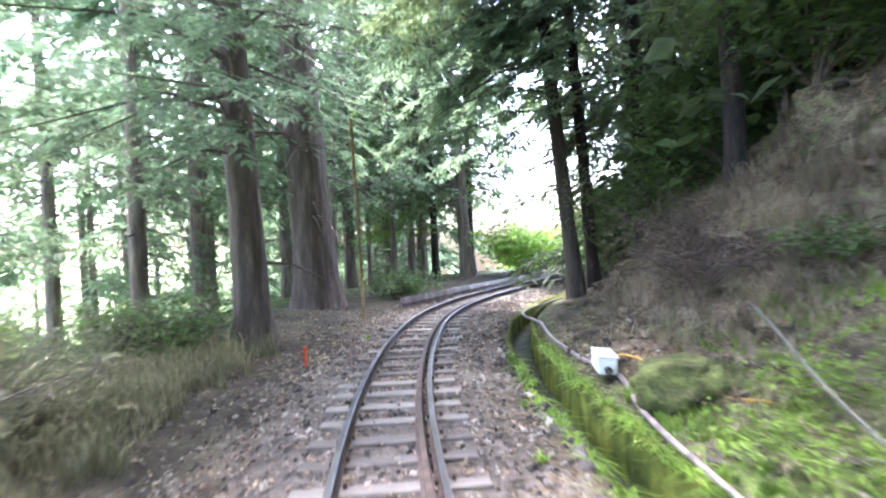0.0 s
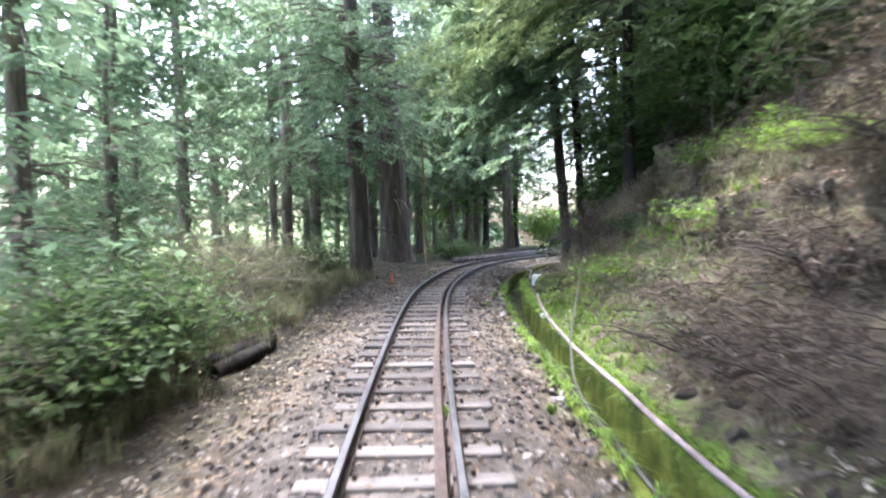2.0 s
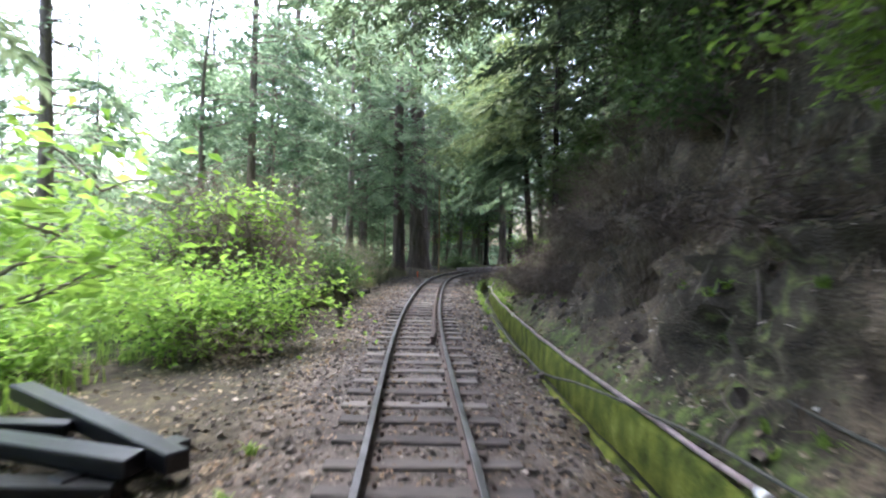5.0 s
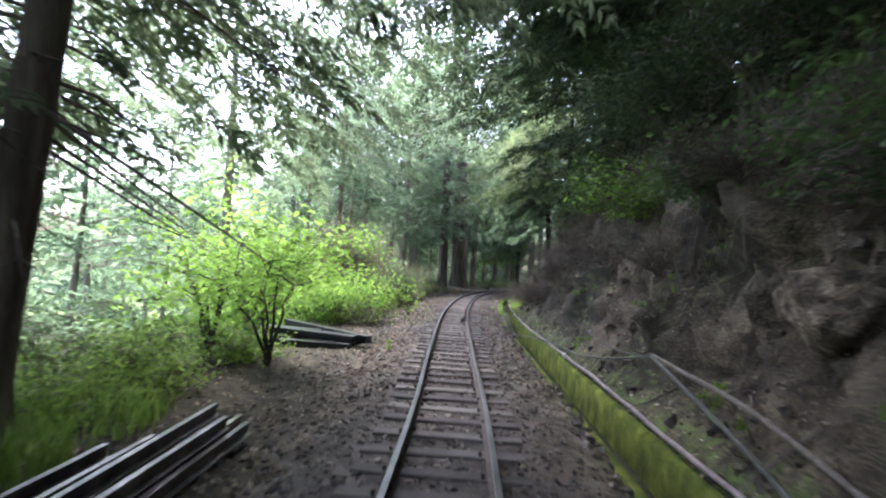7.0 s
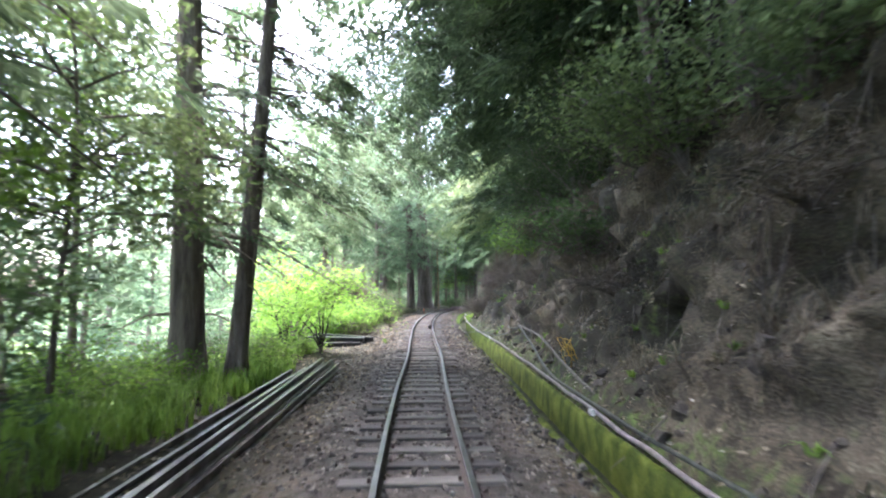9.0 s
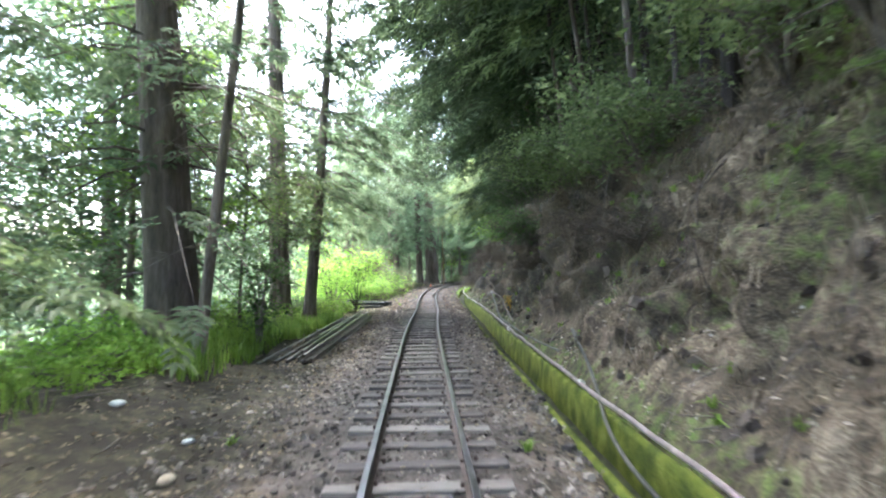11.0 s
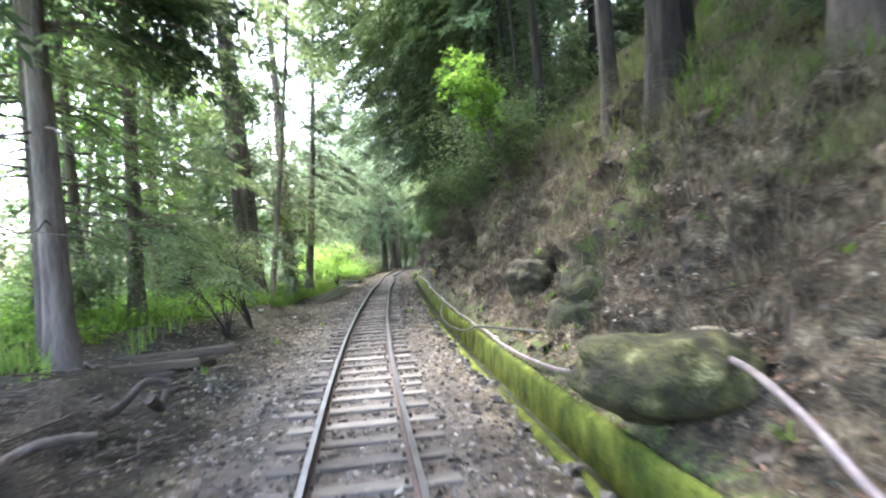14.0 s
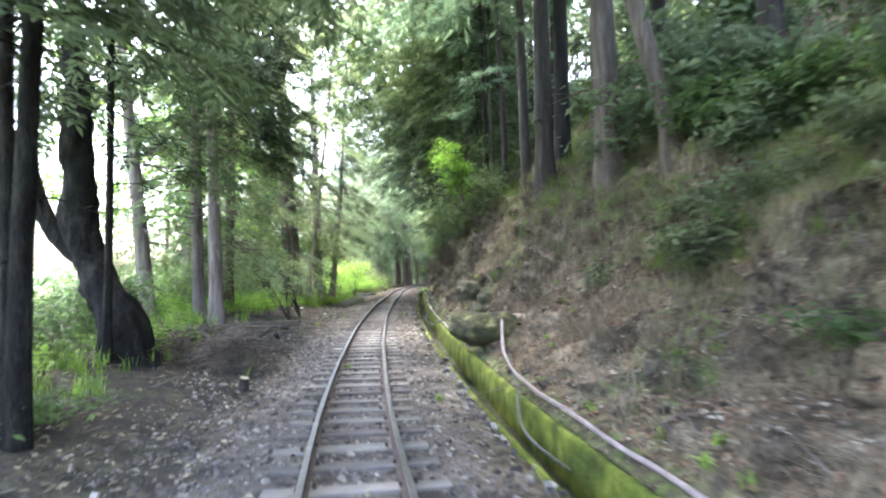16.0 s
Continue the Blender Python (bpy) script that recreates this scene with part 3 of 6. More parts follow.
# ---------------------------------------------------------------- drain
drain = thing("drain", (0, 0, 0), "open concrete side drain thickly covered in green moss", "drain")


def channel(name, prof, s_from, s_to, mat, label, seed, jitter=0.012):
    ss = np.arange(s_from, s_to, 0.16)
    k = len(prof)
    rows_ = []
    for q, (a, b) in enumerate(prof):
        ja = jitter * wobble(ss * 1.7 + q * 13, seed) + 0.5 * jitter * wobble(ss * 6 + q * 5, seed + 2) + 0.05 * wobble(ss * 0.16, 3)
        jb = jitter * wobble(ss * 2.1 + q * 17, seed + 1)
        rows_.append(at(ss, a + ja, b + jb))
    v = np.stack(rows_, 1).reshape(-1, 3)
    i, j = np.meshgrid(np.arange(len(ss) - 1), np.arange(k), indexing="ij")
    q = (j + 1) % k
    f = np.stack([i * k + j, i * k + q, (i + 1) * k + q, (i + 1) * k + j], -1).reshape(-1, 4)
    return part(name, fast_mesh(name, v, f, mat, smooth=True), drain, label)


channel("near_wall", [(1.62, -.9), (1.62, -.3), (1.65, -.25), (1.71, -.24), (1.745, -.275), (1.77, -.9)], -60, 52, M_MOSS, "low mossy kerb of the drain", 11)
channel("far_wall", [(2.12, -.9), (2.14, -.62), (2.15, -.4), (2.16, -.17), (2.175, -.12), (2.225, -.1), (2.26, -.14), (2.28, -.9)], -60, 52, M_MOSS, "moss-covered drain wall", 21, 0.02)
channel("drain_floor", [(1.76, -.95), (1.76, -.62), (1.95, -.66), (2.15, -.62), (2.15, -.95)], -60, 52, M_DRAINBED, "dark drain bed", 31)
scatter_stones("stones", "loose pale stones along the drain kerb", 900, (-40, 32), (1.45, 1.72), (0.04, 0.13), M_STONE, None, 5, 0.02)

# ---------------------------------------------------------------- pipes and cables


def line_thing(name, ctrl, radius, mat, label, category, wob=0.02, seed=1, sides=8, follow=False):
    p = smooth_path([at(s, u, z) for s, u, z in ctrl], 0.1)
    d = np.arange(len(p)) * 0.1
    p[:, 0] += wob * wobble(d * 0.9, seed)
    p[:, 2] += wob * 0.6 * wobble(d * 1.1, seed + 1)
    v, f = tube(p, radius, sides)
    ob = new(name, fast_mesh(name, v, f, mat, smooth=True))
    return tagged(ob, label, category)


line_thing("conduit", [(-50, 2.3, -.05), (-40, 2.35, -.05), (-36, 2.42, -.04), (-32.6, 2.4, -.03), (-30.6, 2.35, .02), (-29.4, 2.42, .16), (-28.6, 2.55, .46), (-27.8, 2.72, .6), (-27.0, 2.85, .56), (-26.2, 2.75, .3), (-25.2, 2.45, .02), (-23.3, 2.28, -.06),
                       (-20.5, 2.25, -.04), (-16, 2.22, -.04), (-10, 2.24, -.04), (-5, 2.3, -.04), (0, 2.28, -.05), (4.4, 2.25, -.04), (9, 2.15, -.05), (13.5, 2.1, -.05), (19.3, 2.08, -.05), (23.6, 2.33, -.05), (25.4, 2.6, .02), (27, 2.45, -.04), (30, 2.35, -.05), (34, 2.3, -.06), (48, 2.3, -.06)],
           0.028, M_PIPE, "pinkish-grey cable conduit lying along the drain wall", "conduit", 0.03, 3)
for k, s_j in enumerate((-22.0, -13.2, -6.6, 4.45, 13.4, 21.4)):
    u_j = {-22.0: 2.26}.get(s_j, 2.24 if s_j < 5 else 2.09)
    p = at(np.array([s_j - .05, s_j + .05]), np.array([u_j, u_j]), -0.04)
    ob = new("pipe_coupling", fast_mesh("pipe_coupling", *tube(p, 0.042, 10), M_WHITE, smooth=True))
    tagged(ob, "white plastic coupling on the cable conduit", "coupling", "couplings on the conduit")
line_thing("cable", [(-24.6, 3.0, .3), (-22.5, 2.6, .15), (-20.7, 2.25, .0), (-19.6, 2.0, -.2), (-17.5, 1.88, -.26), (-15.5, 1.95, -.22), (-13.7, 2.3, 0), (-12.8, 2.45, .2), (-12.1, 2.5, .45), (-11.7, 2.56, .52), (-12.2, 2.62, .3), (-12.7, 2.66, .1)],
           0.024, M_CABLE, "dark cable sagging over the mossy drain", "cable", 0.03, 5)
line_thing("pipe", [(0.6, 2.52, .62), (-1.5, 2.62, .5), (-3.2, 2.58, .3), (-4.9, 2.5, .16), (-6.5, 2.55, .02), (-8.5, 2.75, .0), (-10.5, 3.0, .12)],
           0.027, M_TWIG, "weathered grey pipe leaning on the bank", "pipe", 0.02, 7)
line_thing("pipe", [(0.65, 2.5, .62), (-1.2, 2.45, .35), (-3.4, 2.38, .02), (-5.2, 2.36, -.01), (-8, 2.42, -.02), (-11, 2.5, .05)],
           0.025, M_CABLE, "dark pipe running down to the drain", "pipe", 0.02, 8)
line_thing("cable", [(0.7, 2.55, .6), (2.2, 2.5, .3), (3.8, 2.35, .1), (5.6, 2.2, .04), (7.2, 1.95, -.06), (8.2, 1.72, -.16), (10, 1.7, -.22), (14, 1.72, -.22), (17.5, 1.78, -.22), (19.4, 2.1, -.02), (21.5, 2.7, .3), (24, 3.4, .95)],
           0.016, M_CABLE, "grey-green cable along the drain kerb", "cable", 0.03, 9)
line_thing("cable", [(0.6, 2.6, .58), (2.4, 2.6, .42), (4.9, 2.78, .42), (5.0, 2.9, .44)], 0.014, M_CABLE, "thin cable end on the bank", "cable", 0.04, 10)
line_thing("cable", [(-33.5, 2.3, -.5), (-32.3, 1.95, -.3), (-31, 2.2, -.05), (-29.5, 2.5, .0), (-28, 2.85, .1)], 0.02, M_CABLE, "grey cable dipping into the drain", "cable", 0.02, 11)
line_thing("cord", [(23.4, 3.2, .2), (24.3, 2.95, .12), (25.2, 2.75, .25), (25.6, 2.62, .2)], 0.012, M_YELLOW, "yellow cord by the junction box", "cord", 0.05, 12)
for k in range(5):
    g_ = np.random.default_rng(50 + k)
    c_ = g_.normal(0, .13, (6, 3)) * (1.4, .6, 1)
    line_thing("cord", [(-4.0 + a, 2.62 + b, .5 + c) for a, b, c in c_], 0.007, M_YELLOW, "tangled yellow cord caught on the bank", "cord", 0.06, 13 + k, 6)

fit_ = new("cable_joint", fast_mesh("cable_joint", *tube(np.array([(2.33, 4.93, .44), (2.41, 4.92, .46), (2.47, 4.91, .45)]), [.022, .035, .02], 8), M_WHITE, smooth=True))
tagged(fit_, "pale plastic joint at the cable end", "cable joint")
jb = thing("junction_box", tuple(at(25.6, 2.5, 0.13)), "white plastic cable junction box on the drain wall", "junction box", turn=heading(25.6) - 8, tip=(0, 4))
part("box", box_mesh("box", (0.22, 0.5, 0.19), M_WHITE, 0.02), jb)
lid = part("lid", box_mesh("lid", (0.24, 0.52, 0.025), M_WHITE, 0.008), jb)
lid.matrix_basis = pose(0, 0, 0.11)
gl = part("cable_gland", fast_mesh("cable_gland", *tube([(0, -.23, -.03), (0, -.33, -.03)], 0.045, 10), M_CABLE, smooth=True), jb, "dark rubber cable gland")

# ---------------------------------------------------------------- plants


def basis(d, up):
    """Rotation matrices whose x runs along d and z as near to up as it can."""
    d = d / (np.linalg.norm(d, axis=-1, keepdims=True) + 1e-9)
    y = np.cross(up, d)
    y /= np.linalg.norm(y, axis=-1, keepdims=True) + 1e-9
    z = np.cross(d, y)
    return np.stack([d, y, z], -1)


def blade_set(n):
    """A spray: a tip blade and n pairs of side blades along one axis, drooping at the tips."""
    vs = []
    for k in range(2 * n + 1):
        if k == 2 * n:
            x0, a, ln = 0.55, 0.0, 0.5
        else:
            x0, a = 0.04 + 0.78 * (k // 2) / n, radians(48 - 10 * (k // 2) / n) * (1 if k % 2 else -1)
            ln = 0.5 * (1 - 0.5 * (k // 2) / n)
        w = 0.07
        c, s = math.cos(a), math.sin(a)
        for px, py, pz in ((0, 0, 0), (0.5 * ln, -w, 0.01), (ln, 0, -0.13 * ln), (0.5 * ln, w, 0.01)):
            vs.append((x0 + px * c - py * s, px * s + py * c, pz - 0.1 * x0 * x0))
    return np.array(vs)


SPRAY3, SPRAY2, SPRAY1 = blade_set(3), blade_set(2), blade_set(1)
LEAF = np.array([(0, 0, 0), (0.45, -0.26, 0.06), (1, 0, -0.1), (0.45, 0.26, 0.06)])
PLUME = np.array([(0, 0, 0), (0.4, -0.035, 0.02), (1, 0, -0.2), (0.4, 0.035, 0.02)])
NEEDLE = np.array([(0, 0, 0), (0.5, -0.07, 0.0), (1, 0, -0.12), (0.5, 0.07, 0.0)])


def lay(template, p, d, up, size):
    """The template set at each place, pointed along d: vertices and quads."""
    b = basis(d, up)
    v = np.einsum("nij,kj->nki", b, template) * np.asarray(size, float).reshape(-1, 1, 1) + p[:, None]
    k = len(template)
    f = np.arange(len(p) * k).reshape(-1, 4)
    return v.reshape(-1, 3), f


def trunk_path(h, lean, g, bend=0.25, steps=14):
    z = np.linspace(0, h, steps)
    t = z / h
    x = lean[0] * z + bend * np.sin(t * 5 + g.uniform(0, 6)) * t * 0.6
    y = lean[1] * z + bend * np.cos(t * 4 + g.uniform(0, 6)) * t * 0.6
    return np.column_stack([x, y, z])


def trunk_mesh(path, dia, g, mat, flare=0.6, sides=14):
    t = np.linspace(0, 1, len(path))
    fine_t = np.unique(np.concatenate([np.linspace(0, 0.12, 8), np.linspace(0.12, 1, 16)]))
    p = np.stack([np.interp(fine_t, t, path[:, i]) for i in range(3)], 1)
    p[0, 2] -= 1.1
    hgt = path[-1, 2]
    r = dia / 2 * (1 - 0.82 * fine_t) * (1 + flare * np.exp(-fine_t * hgt / 0.3))
    v, f = tube(p, r, sides)
    ring = np.arange(len(p) * sides) % sides
    lobes = 1 + (0.05 + 0.16 * flare * np.exp(-np.repeat(fine_t, sides) * hgt / 0.5)) * np.sin(ring * 2 * np.pi / sides * 5 + g.uniform(0, 6)) + g.uniform(-.04, .04, len(ring))
    c = np.repeat(p, sides, 0)
    v[:len(c)] = c + (v[:len(c)] - c) * lobes[:, None]
    return fast_mesh("trunk", v, f, mat, smooth=True)


def conifer(place, h, dia, label, lean=(0, 0), crown=3.0, spread=2.6, seed=0, leaf=None, bark=None, dense=1.0, detail=3, size=0.5, bare=10, top=None, group="", name="conifer_tree", sag=0.25, side=None, arch=None, clear=3.3, trim=False):
    """Trunk with flared roots, whorls of limbs and flat drooping sprays. side: a direction that the limbs favour."""
    g = np.random.default_rng(1000 + seed)
    leaf, bark = leaf or M_CEDAR, bark or M_BARK
    root = thing(name, place, label, "tree", group)
    path = trunk_path(h, lean, g)
    part("trunk", trunk_mesh(path, dia, g, bark), root)
    top = h if top is None else top
    limbs, sp, sd, ss = [], [], [], []
    nb = int(30 * dense * (top - crown) / 4) + bare
    for k in range(nb):
        dead = k < bare
        z = g.uniform(min(1.6, crown * 0.5), crown + 1.5) if dead else crown + (top - crown) * g.random() ** 1.15
        az = g.uniform(0, 2 * np.pi)
        if side is not None and not dead and g.random() < 0.45:
            az = side + g.normal() * 0.6
        t = max(0.0, (z - crown) / max(1e-3, h - crown))
        ln = spread * (1.05 - 0.85 * t) * g.uniform(0.55, 1.1) * (0.6 if dead else 1)
        o = np.array([np.interp(z, path[:, 2], path[:, i]) for i in range(3)])
        if arch and not dead and k < bare + arch[0]:
            z = g.uniform(arch[1], min(arch[2], h * 0.85))
            az, ln = side + g.normal() * 0.55, g.uniform(arch[3] * .6, arch[3])
            o = np.array([np.interp(z, path[:, 2], path[:, i]) for i in range(3)])
        rise = g.uniform(-.05, .35) if not dead else g.uniform(-.25, .2)
        q = np.linspace(0, 1, 6)
        bend = g.normal() * 0.12
        pts = np.column_stack([np.cos(az + bend * q) * ln * q, np.sin(az + bend * q) * ln * q, ln * (rise * q - sag * 1.6 * q * q)]) + o
        limbs.append(tube(pts if size < 0.43 else pts[[0, 2, 5]], np.linspace(max(0.012, min(0.05, (0.045 if ln < 5 else 0.03) * dia / 0.5)), 0.004, 6 if size < 0.43 else 3), 4 if size < 0.43 else 3, False))
        if dead:
            for _ in range(2):
                a = az + g.choice([-1, 1]) * g.uniform(.5, .9)
                i0 = g.integers(2, 5)
                w = pts[i0] + np.outer(np.linspace(0, 1, 3), (math.cos(a) * ln * .4, math.sin(a) * ln * .4, g.uniform(-.15, .1)))
                limbs.append(tube(w, np.linspace(.008, .003, 3), 3, False))
            continue
        ns = int(ln * (13 if ln < 5 else 17) * dense * (1 if detail == 3 else 0.75) * (1.0 if z < 9 else 0.44)) + 3
        # side branchlets, each a drooping plate of sprays
        nk = max(2, int(ns / 5))
        w = np.append(g.uniform(0.2, 1.0, nk - 1), 1.0)
        foot = np.stack([np.interp(w, q, pts[:, i]) for i in range(3)], 1)
        turn_b = np.where(np.arange(nk) % 2, 1, -1) * g.uniform(.35, 1.15, nk) * np.where(w > .97, .2, 1)
        reach = np.clip(ln * (.52 - .3 * w) * g.uniform(.6, 1.15, nk), .3, 1.5)
        own = np.repeat(np.arange(nk), 5)
        t_ = np.tile(np.linspace(.12, 1, 5), nk) + g.uniform(-.08, .08, nk * 5)
        a_b = az + turn_b[own]
        base = foot[own] + np.column_stack([np.cos(a_b), np.sin(a_b), -.42 * t_]) * (reach[own] * t_)[:, None] + g.normal(0, .035, (nk * 5, 3))
        ang = a_b + np.where(np.arange(nk * 5) % 2, 1, -1) * g.uniform(.1, .75, nk * 5) * (1.15 - t_)
        fall = -.12 - .55 * t_ + g.normal(0, .12, nk * 5)
        if ln > 4.5 or trim:
            high = base[:, 2] + place[2] > clear
            base, ang, fall = base[high], ang[high], fall[high]
        sp.append(base)
        sd.append(np.column_stack([np.cos(ang), np.sin(ang), fall]))
        ss.append(size * (1.0 if z < 9 else 1.7) * g.uniform(.7, 1.25, len(ang)))
    tagged(part("branchwork", fast_mesh("branchwork", *join(limbs), bark, smooth=True), root), kind="stuff")
    p, d, s = np.vstack(sp), np.vstack(sd), np.concatenate(ss)
    up = np.tile([0, 0, 1.0], (len(p), 1)) + g.normal(0, 0.22, (len(p), 3))
    part("crown", fast_mesh("crown", *lay((SPRAY1, SPRAY2, SPRAY3)[detail - 1], p, d, up, s), leaf), root)
    return root


def shrub(place, label, height=1.8, width=2.0, leaves=3000, leaf_size=0.09, mat=None, seed=0, stems=9, name="shrub", category="shrub", bark=None, group="", template=None, fill=0.35, lean=(0, 0), flat=0.5, low=2, thick=1.0):
    """Forked stems carrying leaf clusters; an uneven outline with gaps."""
    g = np.random.default_rng(2000 + seed)
    mat, bark = mat or M_LEAF, bark or M_TWIG
    leaves, leaf_size = int(leaves * 0.8), leaf_size * 1.1
    root = thing(name, place, label, category, group)
    st, tips = [], []
    for k in range(stems):
        az = g.uniform(0, 2 * np.pi)
        out = width / 2 * math.sqrt(g.uniform(0.05, 1))
        hh = height * g.uniform(.6, 1.0) * math.sqrt(max(0.15, 1 - 0.65 * (out / (width / 2)) ** 2))
        q = np.linspace(0, 1, 7)
        pts = np.column_stack([np.cos(az) * out * q ** 1.3 + lean[0] * q * hh, np.sin(az) * out * q ** 1.3 + lean[1] * q * hh, hh * q ** 0.8 - 0.1])
        pts += g.normal(0, 0.03 * height, pts.shape) * q[:, None]
        st.append(tube(pts, np.linspace((0.012 + 0.011 * height) * thick, 0.004, 7), 5, False))
        for _ in range(5):
            i = g.integers(low, 7)
            e = pts[i] + np.array([max(-1.4, min(1.4, g.normal())) * .2 * width, max(-1.4, min(1.4, g.normal())) * .2 * width, g.uniform(-.04, .2) * height])
            st.append(tube(np.stack([pts[i], (pts[i] + e) / 2 + (0, 0, .04), e]), np.linspace(0.008 + 0.003 * height, .003, 3), 3, False))
            tips.append(e)
            tips.append((pts[i] + e) / 2)
        tips.append(pts[-1])
    tagged(part("branchwork", fast_mesh("branchwork", *join(st), bark, smooth=True), root), kind="stuff")
    tips = np.array(tips)
    c = tips[g.integers(0, len(tips), leaves)]
    spread = width * fill * 0.28
    p = c + np.clip(g.normal(0, 1, (leaves, 3)), -1.7, 1.7) * (spread, spread, spread * flat)
    deep = p[:, 2] < 0.06 * height
    p[deep, 2] = g.uniform(0.05, 0.3, deep.sum()) * height
    az = g.uniform(0, 2 * np.pi, leaves)
    d = np.column_stack([np.cos(az), np.sin(az), g.uniform(-.7, .3, leaves)])
    up = np.tile([0, 0, 1.0], (leaves, 1)) + g.normal(0, .45, (leaves, 3))
    part("foliage", fast_mesh("foliage", *lay(LEAF if template is None else template, p, d, up, leaf_size * g.uniform(.6, 1.35, leaves)), mat), root)
    return root


def tufts(name, label, places, blades, length, width, mat, seed=0, droop=0.9, category="grass"):
    """Grass in tufts: each blade two bent strips."""
    g = np.random.default_rng(3000 + seed)
    c = np.repeat(np.asarray(places, float), blades, 0)
    n = len(c)
    az = g.uniform(0, 2 * np.pi, n)
    ln = length * g.uniform(.4, 1.2, n)
    o = np.column_stack([np.cos(az), np.sin(az), np.zeros(n)])
    side = np.column_stack([-np.sin(az), np.cos(az), np.zeros(n)]) * (width * g.uniform(.6, 1.4, n))[:, None]
    b = c + g.normal(0, 1, (n, 3)) * (length * .13, length * .13, 0)
    k = g.uniform(.1, .55, n) * droop
    m = b + o * (ln * k * .4)[:, None] + np.array([0, 0, 1]) * (ln * .55)[:, None]
    t = b + o * (ln * k * 1.3)[:, None] + np.array([0, 0, 1]) * (ln * (.95 - .55 * k))[:, None]
    v = np.stack([b - side, b + side, m + side * .7, m - side * .7, t + side * .1, t - side * .1], 1).reshape(-1, 3)
    i = np.arange(n)[:, None] * 6
    f = np.concatenate([i + [0, 1, 2, 3], i + [3, 2, 4, 5]])
    return tagged(new(name, fast_mesh(name, v, f, mat)), label, category, kind="stuff")


def spots(n, s_range, u_range, seed, keep=None):
    g = np.random.default_rng(4000 + seed)
    s, u = g.uniform(*s_range, n), g.uniform(*u_range, n)
    if keep is not None:
        k = keep(s, u, g)
        s, u = s[k], u[k]
    p = at(s, u)
    p[:, 2] = [drop(a, b) for a, b in p[:, :2]]
    return p


def spot(x, y, lift=-0.03):
    return (x, y, drop(x, y) + lift)


# ---- large trees on the valley side
TREES = [  # x, y, height, diameter, lean x, lean y, crown from, spread, seed, label
    (-3.15, 29.7, 17, 0.66, -.02, 0, 3.6, 4.4, 1, "tall cedar with flared roots beside the track"),
    (-2.5, 35.5, 20, 1.3, -.03, 0, 5.2, 4.8, 2, "massive old cedar with a dark fluted trunk"),
    (3.6, 44.1, 18, 0.62, -.04, 0, 3.2, 4.8, 3, "tall cedar at the outside of the curve"),
    (-4.85, -2.5, 17, 0.72, -.02, 0, 3.0, 3.6, 4, "tall dark-barked cedar above the grass"),
    (-4.02, -2.05, 16, 0.42, .075, 0, 5.0, 2.4, 5, "slender leaning cedar by the stacked rails"),
    (-3.95, -10.7, 18, 0.98, -.05, 0, 2.8, 3.6, 6, "thick cedar with spreading dead lower branches"),
    (-3.0, -11.6, 15, 0.2, .10, .02, 3.6, 1.8, 7, "thin leaning cedar beside a thick one"),
    (-6.2, -13.4, 16, 0.36, .01, 0, 2.6, 3.2, 10, "cedar with dark trunk on the slope"),
    (-3.96, -18.55, 16, 0.36, .02, 0, 2.0, 3.0, 11, "cedar standing at the edge of the grassy slope"),
    (-1.95, -23.9, 15, 0.36, -.04, 0, 4.6, 2.6, 12, "straight cedar with pale ridged bark"),
    (-3.05, -22.55, 16, 0.33, -.03, 0, 2.2, 2.6, 13, "straight cedar behind the brush pile"),
    (-4.9, -18.9, 16, 0.26, -.04, 0, 2.0, 2.6, 14, "slim cedar on the grassy slope"),
    (-9.5, -4.5, 16, 0.5, 0, 0, 2.4, 3.4, 15, "cedar down the slope in light"),
    (-4.3, -23.0, 15, 0.42, -.11, 0, 4.2, 2.4, 16, "cedar leaning away from the track"),
    (0.45, -33.3, 13, 0.2, .01, 0, 3.8, 1.5, 17, "slender young tree close to the track"),
    (0.15, -33.0, 13, 0.16, -.03, .01, 3.9, 2.3, 18, "slender young tree close to the track"),
    (-0.99, -29.85, 13, 0.12, .0, 0, 3.6, 2.4, 19, "thin pole-like young tree beside a fat trunk"),
    (-8.3, 22.0, 15, 0.4, .02, 0, 2.2, 3.4, 21, "cedar rising behind the dry thicket"),
    (-6.6, 33.5, 16, 0.45, 0, 0, 3.2, 3.0, 22, "cedar in the grove past the curve"),
    (0.2, 43.5, 15, 0.3, 0, 0, 3.4, 2.6, 23, "thin cedar in the grove past the curve"),
    (-8.5, 29.0, 16, 0.4, 0, 0, 2.8, 3.2, 24, "cedar in the grove past the curve"),
    (-4.2, 41.5, 17, 0.4, 0, 0, 3.6, 3.2, 25, "cedar in the grove past the curve"),
    (-8.6, 38.5, 17, 0.4, 0, 0, 1.6, 3.8, 26, "cedar in the grove past the curve"),
    (1.4, 48.5, 18, 0.4, 0, 0, 4.0, 3.4, 27, "tall cedar closing the view ahead"),
    (-9.8, -10.0, 16, 0.42, 0, 0, 2.2, 3.4, 28, "cedar down the slope in light"),
    (-9.4, 26.6, 15, 0.3, .04, 0, 2.4, 3.0, 32, "young pale cedar in the grove"),
    (-10.6, 14.5, 16, 0.42, 0, 0, 2.0, 3.4, 30, "cedar down the slope in light"),
]
